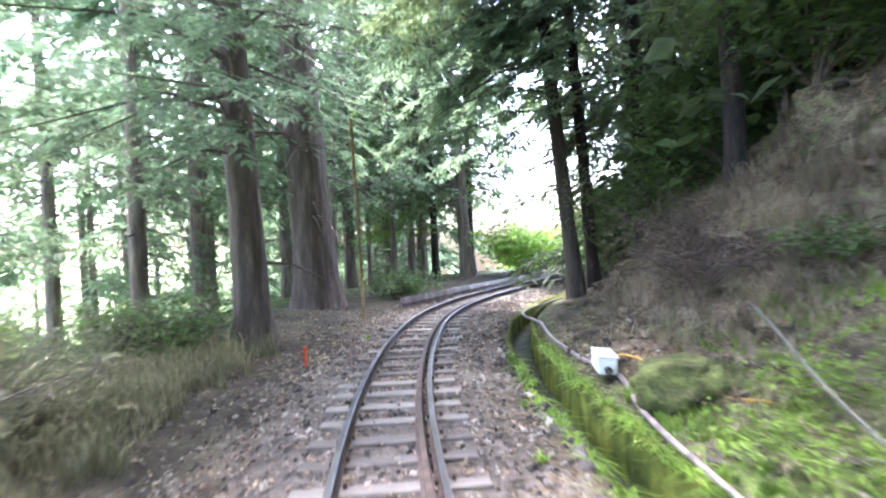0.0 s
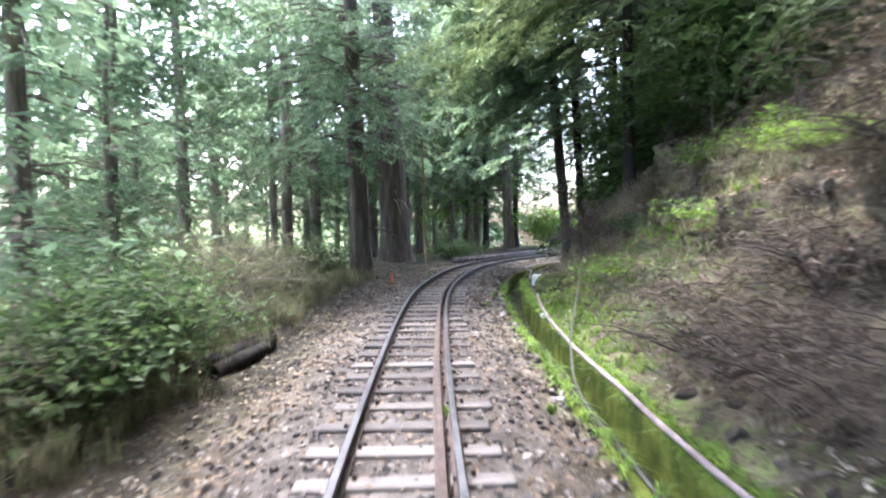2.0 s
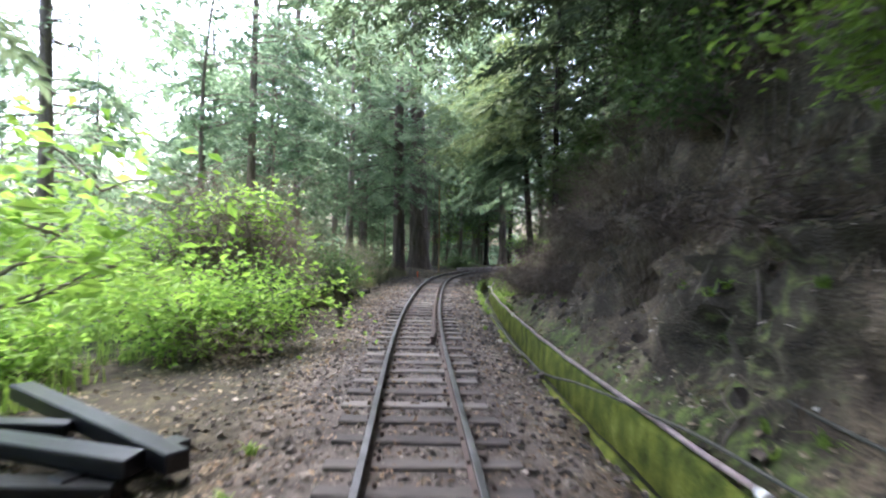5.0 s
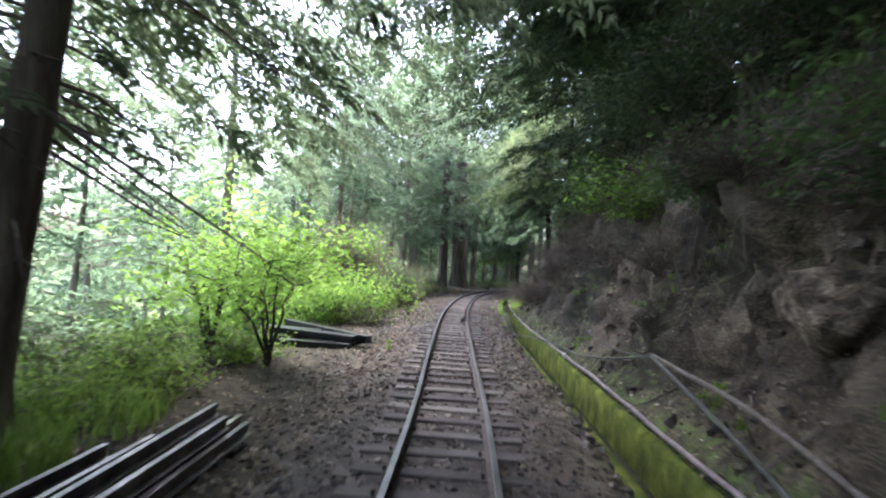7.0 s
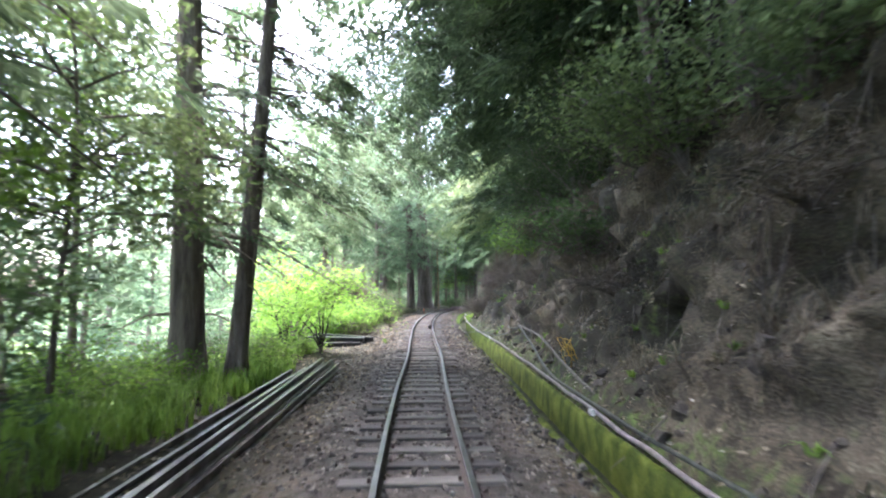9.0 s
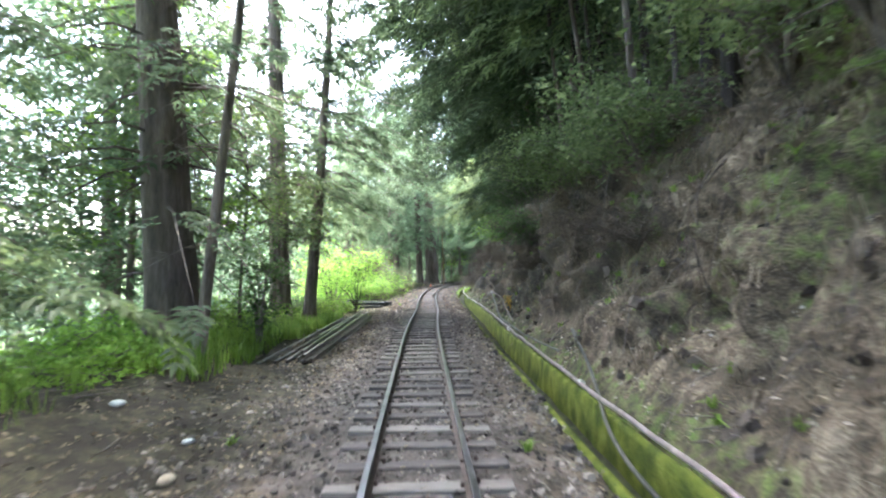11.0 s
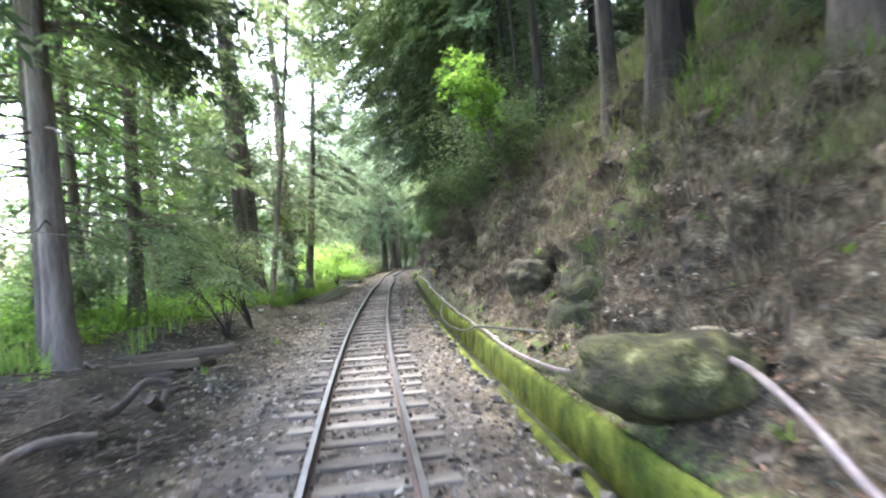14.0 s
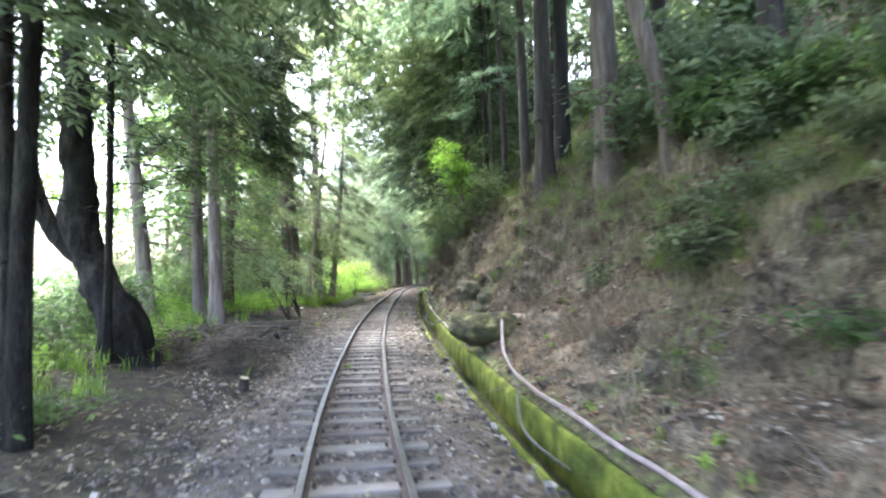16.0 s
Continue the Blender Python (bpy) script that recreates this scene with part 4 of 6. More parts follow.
# Boughs of 21, 30 and 32 are added high up to shade the bed.
VALLEY_ARCH = {3: (26, 4.6, 12, 3.6), 1: (28, 4.2, 13, 4.6), 2: (24, 5.5, 15, 5.6), 4: (24, 4.2, 8, 6.4), 5: (8, 5.0, 9, 4.0), 6: (8, 3.0, 7, 2.6), 12: (5, 6, 13, 5.0), 13: (6, 6, 13, 5.5), 16: (5, 6, 13, 5.5), 11: (5, 6, 13, 5.5), 21: (16, 7, 14, 7.5), 32: (10, 7, 13, 7.0), 30: (12, 8, 14, 9.0)}
for x, y, h, dia, lx, ly, cb, sp_, sd_, label in TREES:
    conifer(spot(x, y, 0), h + 4, dia, label, (lx, ly), cb, sp_, sd_, M_CEDARD if sd_ in (12, 18, 19) else M_PALEY if sd_ in (10, 11, 13, 14, 16) else M_PALE if sd_ in (1, 2, 3, 9, 20, 21, 22, 23, 25, 27, 30, 31, 32) else M_CEDAR, M_BARKM if sd_ in (1, 2, 6, 11, 13, 14) else M_BLACKBARK if sd_ in (17, 18, 19) else M_BARK, group="valley-side trees", dense={12: 1.5, 17: 1.0, 18: 1.2, 19: 1.2}.get(sd_, 0.66 if sd_ < 20 else 0.6), size=0.44 if sd_ < 20 or sd_ in (21, 32, 24) else 0.6, detail=3 if sd_ in (1, 4, 5, 6, 11, 12, 13) else 2 if sd_ < 20 or sd_ in (21, 32, 24) else 1, side={1: -1.8, 2: -1.5, 4: 1.4, 5: 0.9, 6: 1.9}.get(sd_, 0.0) if sd_ > 19 or sd_ in VALLEY_ARCH else None, arch=VALLEY_ARCH.get(sd_), clear={4: 2.7, 5: 3.5, 21: 6.5, 30: 6.5, 32: 6.0}.get(sd_, 3.3), trim=sd_ in (4, 5))

# a fat dark trunk bent over the verge
g_ = np.random.default_rng(9)
bent = thing("broadleaf_tree", spot(-1.35, -29.4, 0), "fat dark leaning trunk of an old tree", "tree", "valley-side trees")
bp_ = smooth_path([(0.45, 0, -.3), (0.25, 0.1, .5), (-.25, .2, 1.3), (-.65, .3, 2.2), (-.75, .4, 3.6), (-1.0, .5, 6)], 0.12)
bv_, bf_ = tube(bp_, np.interp(np.linspace(0, 1, len(bp_)), [0, .15, .5, 1], [.44, .31, .25, .15]), 28)
bv_ = bv_ + np.array([noise.noise_vector(Vector(q) * 1.6) * 0.12 + noise.noise_vector(Vector(q) * 5) * 0.06 for q in bv_.tolist()])
part("trunk", fast_mesh("trunk", bv_, bf_, M_BLACKBARK, smooth=True), bent)
fork = smooth_path([(-.35, .22, 1.5), (-.95, .2, 2.0), (-1.4, .2, 3.0), (-1.7, .3, 5)], 0.3)
part("limb", fast_mesh("limb", *tube(fork, np.linspace(.17, .07, len(fork)), 9), M_BLACKBARK, smooth=True), bent)
c_ = g_.normal(0, 1, (1500, 3)) * (1.8, 1.8, .9) + (.2, .5, 6.8)
a_ = g_.uniform(0, 6.28, 1500)
part("crown", fast_mesh("crown", *lay(SPRAY2, c_, np.column_stack([np.cos(a_), np.sin(a_), g_.uniform(-.6, .1, 1500)]), np.tile([0, 0, 1.], (1500, 1)) + g_.normal(0, .3, (1500, 3)), g_.uniform(.25, .5, 1500)), M_CEDAR), bent)

# ---- trees on the hillside
HILL = [
    (4.2, 32.2, 16, 0.40, -.09, 0, 4.6, 3.6, 41), (4.9, 32.8, 16, 0.34, -.05, 0, 4.6, 3.4, 42), (5.6, 31.4, 16, 0.36, -.01, 0, 4.0, 3.4, 43), (6.9, 32.5, 16, 0.34, 0, 0, 3.6, 3.2, 44),
    (4.4, 26.4, 15, 0.32, -.02, 0, 4.2, 3.4, 45), (6.8, 27.4, 16, 0.4, 0, 0, 3.4, 2.6, 46), (7.6, 22.5, 16, 0.45, 0, 0, 3.4, 2.8, 47), (6.2, 17.4, 15, 0.36, -.02, 0, 3.0, 3.0, 48),
    (5.0, 13.6, 14, 0.3, -.05, 0, 1.4, 3.6, 49), (4.6, 9.2, 14, 0.26, -.06, 0, 0.8, 3.6, 50), (5.4, 5.0, 15, 0.33, -.03, 0, 1.0, 3.6, 51), (5.6, 1.0, 15, 0.3, -.03, 0, 1.0, 3.6, 52),
    (6.0, -3.2, 15, 0.3, -.04, 0, 3.4, 3.4, 53), (6.3, -6.5, 16, 0.24, -.05, 0, 4.2, 3.0, 54), (6.9, -8.6, 16, 0.3, -.02, 0, 4.4, 2.8, 55), (6.0, -11.5, 15, 0.26, -.04, 0, 3.6, 3.0, 56),
    (4.75, -3.4, 13, 0.17, -.1, 0, 5.5, 1.8, 86), (5.0, -6.2, 13, 0.15, -.12, .02, 5.5, 1.8, 87), (5.3, -8.8, 14, 0.18, -.06, 0, 6.0, 2.0, 88), (4.6, 3.6, 13, 0.16, -.08, 0, 5.0, 1.8, 89), (5.9, -9.6, 15, 0.14, -.06, 0, 4.0, 1.6, 76), (5.3, -5.4, 14, 0.12, -.08, 0, 4.0, 1.6, 77), (6.2, -12.9, 15, 0.15, -.05, .02, 4.5, 1.6, 78), (5.5, -2.2, 14, 0.13, -.06, 0, 4.0, 1.6, 79), (6.6, -14.2, 15, 0.3, -.03, 0, 3.6, 2.8, 57), (7.0, -22.4, 17, 0.55, -.02, 0, 7.0, 2.2, 58), (7.7, -21.4, 17, 0.5, 0, 0, 7.0, 2.2, 59), (6.7, -20.6, 17, 0.34, -.03, 0, 6.5, 2.2, 60),
    (8.1, -25.1, 18, 0.64, -.02, 0, 8.0, 2.4, 61), (9.0, -26.8, 17, 0.42, -.24, .03, 8.0, 2.4, 62), (10.6, -27.5, 17, 0.5, 0, 0, 7.0, 2.6, 63), (9.8, -17.5, 17, 0.5, 0, 0, 5.0, 2.8, 64),
    (10.5, -22, 17, 0.5, 0, 0, 6.0, 2.8, 65), (9.5, -10.5, 17, 0.45, 0, 0, 2.0, 3.4, 66), (9.3, -3, 17, 0.45, 0, 0, 2.0, 3.4, 67), (9.0, 4, 17, 0.45, 0, 0, 2.0, 3.4, 68), (8.6, 11, 17, 0.45, 0, 0, 2.0, 3.4, 69), (9.5, 19.5, 17, 0.45, 0, 0, 2.0, 3.6, 70),
    # Trees with trunks out of view, added to shade the track's near end.
    (9.8, -32.6, 15, 0.4, -.03, 0, 6.0, 4.2, 71), (8.6, -35.4, 15, 0.4, -.03, 0, 6.5, 4.2, 72), (8.4, -38.6, 15, 0.4, -.03, 0, 6.5, 4.2, 73), (-3.0, -35.2, 13, 0.35, .03, 0, 5.0, 3.6, 74), (-1.6, -38.5, 13, 0.35, .03, 0, 5.5, 3.6, 75),
]
# Crown colours are lighter or darker copies, picked by how dim each stretch is.
for x, y, h, dia, lx, ly, cb, sp_, sd_ in HILL:
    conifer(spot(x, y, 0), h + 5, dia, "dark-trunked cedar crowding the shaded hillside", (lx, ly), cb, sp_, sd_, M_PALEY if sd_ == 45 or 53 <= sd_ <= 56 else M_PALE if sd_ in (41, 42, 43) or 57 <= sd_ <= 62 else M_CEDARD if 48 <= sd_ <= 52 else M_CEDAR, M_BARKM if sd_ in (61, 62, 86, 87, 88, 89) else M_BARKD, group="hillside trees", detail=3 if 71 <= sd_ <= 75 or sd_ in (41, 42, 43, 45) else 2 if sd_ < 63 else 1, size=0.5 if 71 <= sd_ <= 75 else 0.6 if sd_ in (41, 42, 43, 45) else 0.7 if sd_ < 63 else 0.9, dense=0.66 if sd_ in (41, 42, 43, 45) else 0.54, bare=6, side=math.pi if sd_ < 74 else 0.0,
            # Long boughs added over the track, partly to shade the bed below.
            arch=(22, 5.0, 9, 5.0) if sd_ == 45 else (30, 5.8, 11, 3.6) if sd_ in (41, 42, 43) else (14, 6, 13, 7.5) if sd_ == 48 else (24, 5.0, 14, 8.5) if sd_ == 49 else (40, 5.0, 14, 8.5) if 50 <= sd_ <= 52 else (26, 6.5, 15, 8.5) if 53 <= sd_ <= 54 else (18, 8.0, 15, 8.5) if 55 <= sd_ <= 56 else (14, 8, 15, 7.5) if sd_ == 57 else (10, 8, 15, 7.0) if 58 <= sd_ <= 62 else (18, 5.5, 13, 8.0) if 71 <= sd_ <= 75 else None)

for k, (x, y, d_, n_) in enumerate([(4.7, 16.4, .36, 12), (4.9, 11.6, .34, 16)]):
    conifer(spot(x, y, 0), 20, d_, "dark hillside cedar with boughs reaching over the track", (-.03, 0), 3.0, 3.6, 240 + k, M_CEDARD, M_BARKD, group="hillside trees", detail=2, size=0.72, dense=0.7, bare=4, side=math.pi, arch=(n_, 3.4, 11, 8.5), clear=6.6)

# Crowns added to keep the sky's light off the bank.
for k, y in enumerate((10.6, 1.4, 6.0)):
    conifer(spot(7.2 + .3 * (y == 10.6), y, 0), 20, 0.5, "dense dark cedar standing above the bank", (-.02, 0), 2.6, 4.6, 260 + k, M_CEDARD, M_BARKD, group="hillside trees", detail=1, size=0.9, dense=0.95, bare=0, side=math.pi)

for k, (x, y) in enumerate([(4.4, 47.0), (2.4, 46.2)]):
    conifer(spot(x, y, 0), 19, 0.4, "shady cedar closing the gap beside the curve", (0, 0), 4.2, 3.4, 280 + k, M_CEDAR, M_BARKD, group="trees beyond the curve", detail=1, size=0.8, dense=0.9, bare=2)
for k, (x, y) in enumerate([(7.6, 35.6), (9.4, 37.6), (11.2, 36.4), (12.4, 40.0)]):
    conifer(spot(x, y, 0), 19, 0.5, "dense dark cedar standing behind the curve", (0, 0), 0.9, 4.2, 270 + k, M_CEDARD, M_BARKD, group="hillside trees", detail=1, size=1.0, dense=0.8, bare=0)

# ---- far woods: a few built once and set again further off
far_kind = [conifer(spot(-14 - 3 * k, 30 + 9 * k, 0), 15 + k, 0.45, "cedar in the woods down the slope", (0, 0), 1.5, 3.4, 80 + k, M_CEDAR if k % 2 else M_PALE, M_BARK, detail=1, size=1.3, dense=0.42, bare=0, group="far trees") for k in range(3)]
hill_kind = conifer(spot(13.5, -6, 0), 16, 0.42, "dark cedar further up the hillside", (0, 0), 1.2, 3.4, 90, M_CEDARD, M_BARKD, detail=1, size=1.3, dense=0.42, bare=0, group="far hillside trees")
bush_kind = [shrub(spot(11.5, 2 + 7 * k), "dark leafy undergrowth between the hillside trunks", 2.8, 3.2, 950, 0.33, M_CEDAR if k else M_LEAF, 90 + k, 4, fill=0.55, group="hillside undergrowth") for k in range(2)]
wood_kind = [shrub(spot(-13.5, 4 + 9 * k), "leafy undergrowth below the valley-side trees", 2.8, 3.4, 1000, 0.32, M_GRASS if k else M_LIME, 95 + k, 4, fill=0.55, group="valley undergrowth") for k in range(2)]
g_ = np.random.default_rng(21)


def again(kind, x, y, lo, hi):
    copy_thing(kind, pose(x, y, drop(x, y) - 0.1, 0, 0, g_.uniform(0, 360)) @ Matrix.Scale(g_.uniform(lo, hi), 4))


for k in range(22):
    again(far_kind[k % 3], g_.uniform(-42, -14), g_.uniform(24, 62), .8, 1.25)
for k in range(6):
    again(far_kind[k % 3], g_.uniform(-42, -20), g_.uniform(2, 24), .6, .9)
for k in range(22):
    again(far_kind[k % 3], g_.uniform(-16, 3.5), g_.uniform(50, 75), .9, 1.3)
for k in range(30):
    again(hill_kind, g_.uniform(11.5, 30), g_.uniform(-46, 27), .8, 1.25)
for k in range(34):
    again(bush_kind[k % 2], g_.uniform(6.4, 15), g_.uniform(-16, 21), .6, 1.2)
for k in range(28):
    again(bush_kind[k % 2], g_.uniform(4.6, 15), g_.uniform(24, 32), .7, 1.4)
for k in range(30):
    again(bush_kind[k % 2], g_.uniform(8.6, 16), g_.uniform(-46, -18), .45, 0.9)
for k in range(14):
    again(bush_kind[k % 2], g_.uniform(8.4, 11.5), g_.uniform(-31, -20), .3, .6)
for k in range(10):
    again(bush_kind[k % 2], g_.uniform(6.2, 12), g_.uniform(32.5, 35.5), .8, 1.3)
for k in range(8):
    again(hill_kind, g_.uniform(7.5, 14), g_.uniform(20, 33), .7, 1.1)
for k in range(14):
    again(bush_kind[k % 2], g_.uniform(5.6, 8.5), g_.uniform(17.5, 26), .45, .8)
for k in range(8):
    again(bush_kind[k % 2], g_.uniform(5.8, 8.5), g_.uniform(13, 17.5), .5, .85)
for k in range(16):
    again(wood_kind[k % 2], g_.uniform(6, 34), g_.uniform(53, 72), .8, 1.5)
for k in range(40):
    again(wood_kind[k % 2], g_.uniform(-22, -9.5), g_.uniform(-24, 50), .4, 0.9)

for k, (x, y, h) in enumerate([(-7.5, 43, 23), (-4.8, 47.5, 25), (-1.8, 44.5, 24), (0.2, 51, 26), (-9.5, 49, 25), (2.0, 55, 27), (-12, 40, 22), (-6.5, 38.2, 21)]):
    conifer(spot(x, y, 0), h, 0.55, "tall full-crowned cedar closing the view beyond the curve", (0, 0), 5.0, 4.6, 120 + k, M_PALE, M_BARK, detail=1, size=1.0, dense=0.6, bare=0, group="trees beyond the curve")

for k, (x, y, cb, m_, sd_, way) in enumerate([(5.2, 7.0, 5.0, M_CEDAR, 5.0, math.pi), (5.4, -1.2, 7.0, M_CEDAR, 5.0, math.pi)]):
    conifer(spot(x, y, 0), 21, 0.42, "tall cedar whose high boughs reach over the track", (0, 0), cb, sd_, 140 + k, m_, M_BARK, detail=1, size=0.75, dense=0.75, bare=4, group="trees arching over the track", side=way)

# ---- broadleaf trees that close the canopy


def broadleaf(place, h, dia, label, lean=(0, 0), low=2.2, spread=2.6, leaves=5000, leaf_size=0.15, mat=None, seed=0, bark=None, group="broadleaf trees"):
    g = np.random.default_rng(7000 + seed)
    root = thing("broadleaf_tree", place, label, "tree", group)
    path = trunk_path(h, lean, g, 0.4)
    part("trunk", trunk_mesh(path, dia, g, bark or M_BARK, 0.4, 10), root)
    limbs, tips = [], []
    for k in range(int(5 * (h - low))):
        z = g.uniform(low, h)
        o = np.array([np.interp(z, path[:, 2], path[:, i]) for i in range(3)])
        az, ln = g.uniform(0, 6.28), spread * g.uniform(.5, 1.1) * (1.1 - 0.6 * (z - low) / (h - low))
        q = np.linspace(0, 1, 4)
        pts = o + np.column_stack([np.cos(az) * ln * q, np.sin(az) * ln * q, ln * (.45 * q - .35 * q * q)]) + g.normal(0, .08, (4, 3)) * q[:, None]
        limbs.append(tube(pts, np.linspace(.03, .006, 4), 3, False))
        for _ in range(4):
            e = pts[g.integers(1, 4)] + g.normal(0, .45, 3) * (1, 1, .45)
            tips.append(e)
        tips.append(pts[-1])
    tagged(part("branchwork", fast_mesh("branchwork", *join(limbs), bark or M_BARK, smooth=True), root), kind="stuff")
    tips = np.array(tips)
    p = tips[g.integers(0, len(tips), leaves)] + g.normal(0, 1, (leaves, 3)) * (.3, .3, .16)
    az = g.uniform(0, 6.28, leaves)
    d = np.column_stack([np.cos(az), np.sin(az), g.uniform(-.7, .2, leaves)])
    part("crown", fast_mesh("crown", *lay(LEAF, p, d, np.tile([0, 0, 1.], (leaves, 1)) + g.normal(0, .4, (leaves, 3)), leaf_size * g.uniform(.6, 1.4, leaves)), mat or M_LIME), root)
    return root


for k, (x, y, h, lx, low, spr, m_) in enumerate([(-7.0, -7.4, 10, .04, 2.4, 3.0, M_GRASS),
                                               (-6.8, -16.0, 10, .04, 2.6, 3.0, M_LIME), (-7.4, -21.5, 10, .04, 3.0, 3.0, M_GRASS), (-2.2, 39.5, 12, .05, 2.2, 3.4, M_PALE), (1.8, 46.2, 13, .0, 2.0, 3.4, M_GRASS), (-0.9, 46.5, 14, .0, 2.0, 3.6, M_LIME), (-5.8, 44.0, 13, .0, 2.0, 3.6, M_PALE)]):
    broadleaf(spot(x, y, 0), h, 0.2, "airy broadleaf tree with light green leaves", (lx, 0), low, spr, 5200, 0.17, m_, k)

for k, (x, y, h, low, spr, m_) in enumerate([(-8.8, -13.8, 12, 1.6, 3.4, M_PALE), (-10.4, -8.4, 13, 1.4, 3.6, M_PALE), (-11.5, -3.0, 13, 1.0, 3.8, M_CEDAR), (-11.0, 3.0, 12, 0.8, 3.6, M_PALE), (-8.7, -0.6, 13, 2.4, 3.6, M_CEDAR), (-8.4, -5.8, 12, 2.2, 3.2, M_PALE), (-12.5, 9.0, 13, 0.8, 3.8, M_PALE), (-9.0, 19.5, 13, 1.6, 3.6, M_PALE), (-8.4, 25.0, 11, 1.8, 3.2, M_PALE), (-10.8, 30.5, 13, 1.2, 3.6, M_PALE), (-14.0, 16.0, 14, 1.0, 4.0, M_PALE)]):
    broadleaf(spot(x, y, 0), h, 0.22, "light-leaved tree on the bright valley side", (.02, 0), low, spr, 6000, 0.24, m_, 20 + k, group="bright valley trees")
broadleaf(spot(-4.3, -7.0, 0), 6.5, 0.1, "slender broadleaf tree with olive-green leaves", (.02, 0), 1.8, 2.3, 6500, 0.12, M_OLIVEL, 41, M_BARKM)
broadleaf(spot(-4.9, 12.6, 0), 3.1, 0.06, "lime-leaved maple sapling above the thicket", (.06, -.05), 1.6, 1.0, 500, 0.17, M_LIME, 40, M_TWIG)

# ---- shrubs
shrub(spot(-4.2, 9.9), "rounded shrub with bright lime-green sunlit leaves", 1.7, 3.3, 7500, 0.11, M_LIME, 1, 22, fill=0.4)
shrub(spot(-3.5, 9.2), "low tangle of dead brown stems under the bush", 0.8, 1.8, 3500, 0.13, M_PLUME, 33, 14, fill=0.45, template=PLUME)
shrub(spot(-6.2, 8.0), "lime-green bush spilling over the verge", 1.5, 2.2, 3600, 0.11, M_LIME, 2, 12, fill=0.5)
shrub(spot(-5.0, 5.2), "lime-leaved young maple beside the timber pile", 3.5, 3.2, 2200, 0.16, M_LIME, 3, 7, category="sapling", name="sapling", fill=0.5, low=4, lean=(.12, 0))
shrub(spot(-4.5, 2.7), "lime-leaved sapling with crooked dark stems", 2.5, 2.4, 1700, 0.13, M_LIME, 4, 7, bark=M_BARKD, low=3, name="sapling", category="sapling", fill=0.5)
shrub(spot(-6.8, 12.0), "tall lime-green bush down the slope", 2.6, 3.0, 4500, 0.13, M_LIME, 5, 10, fill=0.5)
shrub(spot(-4.7, 12.9), "mixed bush with brown dry plumes", 3.4, 2.6, 8400, 0.15, M_PLUME, 6, 20, fill=0.5, template=PLUME)
shrub(spot(-5.7, 12.2), "tall clump of brown dry plumes", 3.6, 2.6, 8400, 0.15, M_PLUME, 26, 20, fill=0.5, template=PLUME)
shrub(spot(-4.7, 13.8), "tall clump of brown dry plumes", 2.5, 2.0, 8000, 0.15, M_PLUME, 28, 22, fill=0.5, template=PLUME)
shrub(spot(-5.2, 14.3), "tall clump of brown dry plumes", 3.2, 2.6, 8500, 0.15, M_PLUME, 36, 22, fill=0.5, template=PLUME)
shrub(spot(-5.7, 15.6), "tall clump of brown dry plumes", 3.0, 3.0, 9800, 0.15, M_PLUME, 27, 22, fill=0.5, template=PLUME)
shrub(spot(-4.9, 15.6), "olive bramble thicket mixed with dry stems", 1.7, 2.6, 7500, 0.11, M_OLIVE, 7, 18, fill=0.5, template=PLUME)
shrub(spot(-4.8, 14.3), "green bramble bush on the verge", 1.3, 2.0, 3500, 0.09, M_GRASS, 29, 12, fill=0.45)
shrub(spot(-4.5, 18.8), "green bramble bush on the verge", 2.0, 2.4, 6000, 0.09, M_LEAF, 8, 12, fill=0.45)
shrub(spot(-4.6, 21.0), "dry brown thicket of grass and stems", 2.1, 2.8, 11000, 0.14, M_OLIVE, 9, 22, fill=0.5, template=PLUME)
shrub(spot(-5.4, 23.6), "dry brown thicket of grass and stems", 2.1, 3.0, 11000, 0.14, M_OLIVE, 10, 22, fill=0.5, template=PLUME)
shrub(spot(-5.0, 25.6), "pale dry thicket of grass and stems", 1.5, 2.8, 9000, 0.14, M_OLIVE, 37, 22, fill=0.5, template=PLUME)
shrub(spot(-4.7, 29.2), "dark green leafy undergrowth on the verge", 1.3, 2.4, 4000, 0.12, M_LEAF, 11, 12, fill=0.5)
shrub(spot(-4.55, 17.3), "dense green bramble bush on the verge", 1.7, 2.0, 5000, 0.1, M_LEAF, 12, 14, fill=0.5)
shrub(spot(-4.15, 12.1), "bright green leafy bush at the verge edge", 1.5, 1.6, 4600, 0.085, M_LEAF, 31, 12, fill=0.5)
shrub(spot(0.2, 37.2), "dark bush outside the curve", 1.1, 2.0, 3500, 0.1, M_LEAF, 13, 10, fill=0.5)
shrub(spot(6.2, 44.0), "bright yellow-green bush in the sunny opening", 2.6, 3.4, 6500, 0.2, M_LIME, 14, 16, fill=0.5)
shrub(spot(9.5, 50.0), "bright yellow-green bush in the sunny opening", 2.4, 4.0, 4500, 0.2, M_LIME, 15, 12, fill=0.5)
shrub(spot(-1.2, -20.1), "twiggy olive-green shrub with long bare arching stems", 2.4, 1.9, 2800, 0.06, M_OLIVEL, 16, 7, bark=M_BARKD, fill=0.7, low=4, flat=.6, lean=(-.42, 0), thick=.55)
shrub(spot(-1.3, -18.4), "twiggy olive-green shrub with long bare arching stems", 2.5, 2.2, 3400, 0.06, M_OLIVEL, 17, 8, bark=M_BARKD, fill=0.7, low=4, flat=.6, lean=(-.55, 0), thick=.55)
shrub(spot(-2.75, -9.6), "thin sapling with dark leaves on the slope", 2.6, 1.4, 1500, 0.1, M_LEAF, 18, 5, name="sapling", category="sapling", fill=0.5)
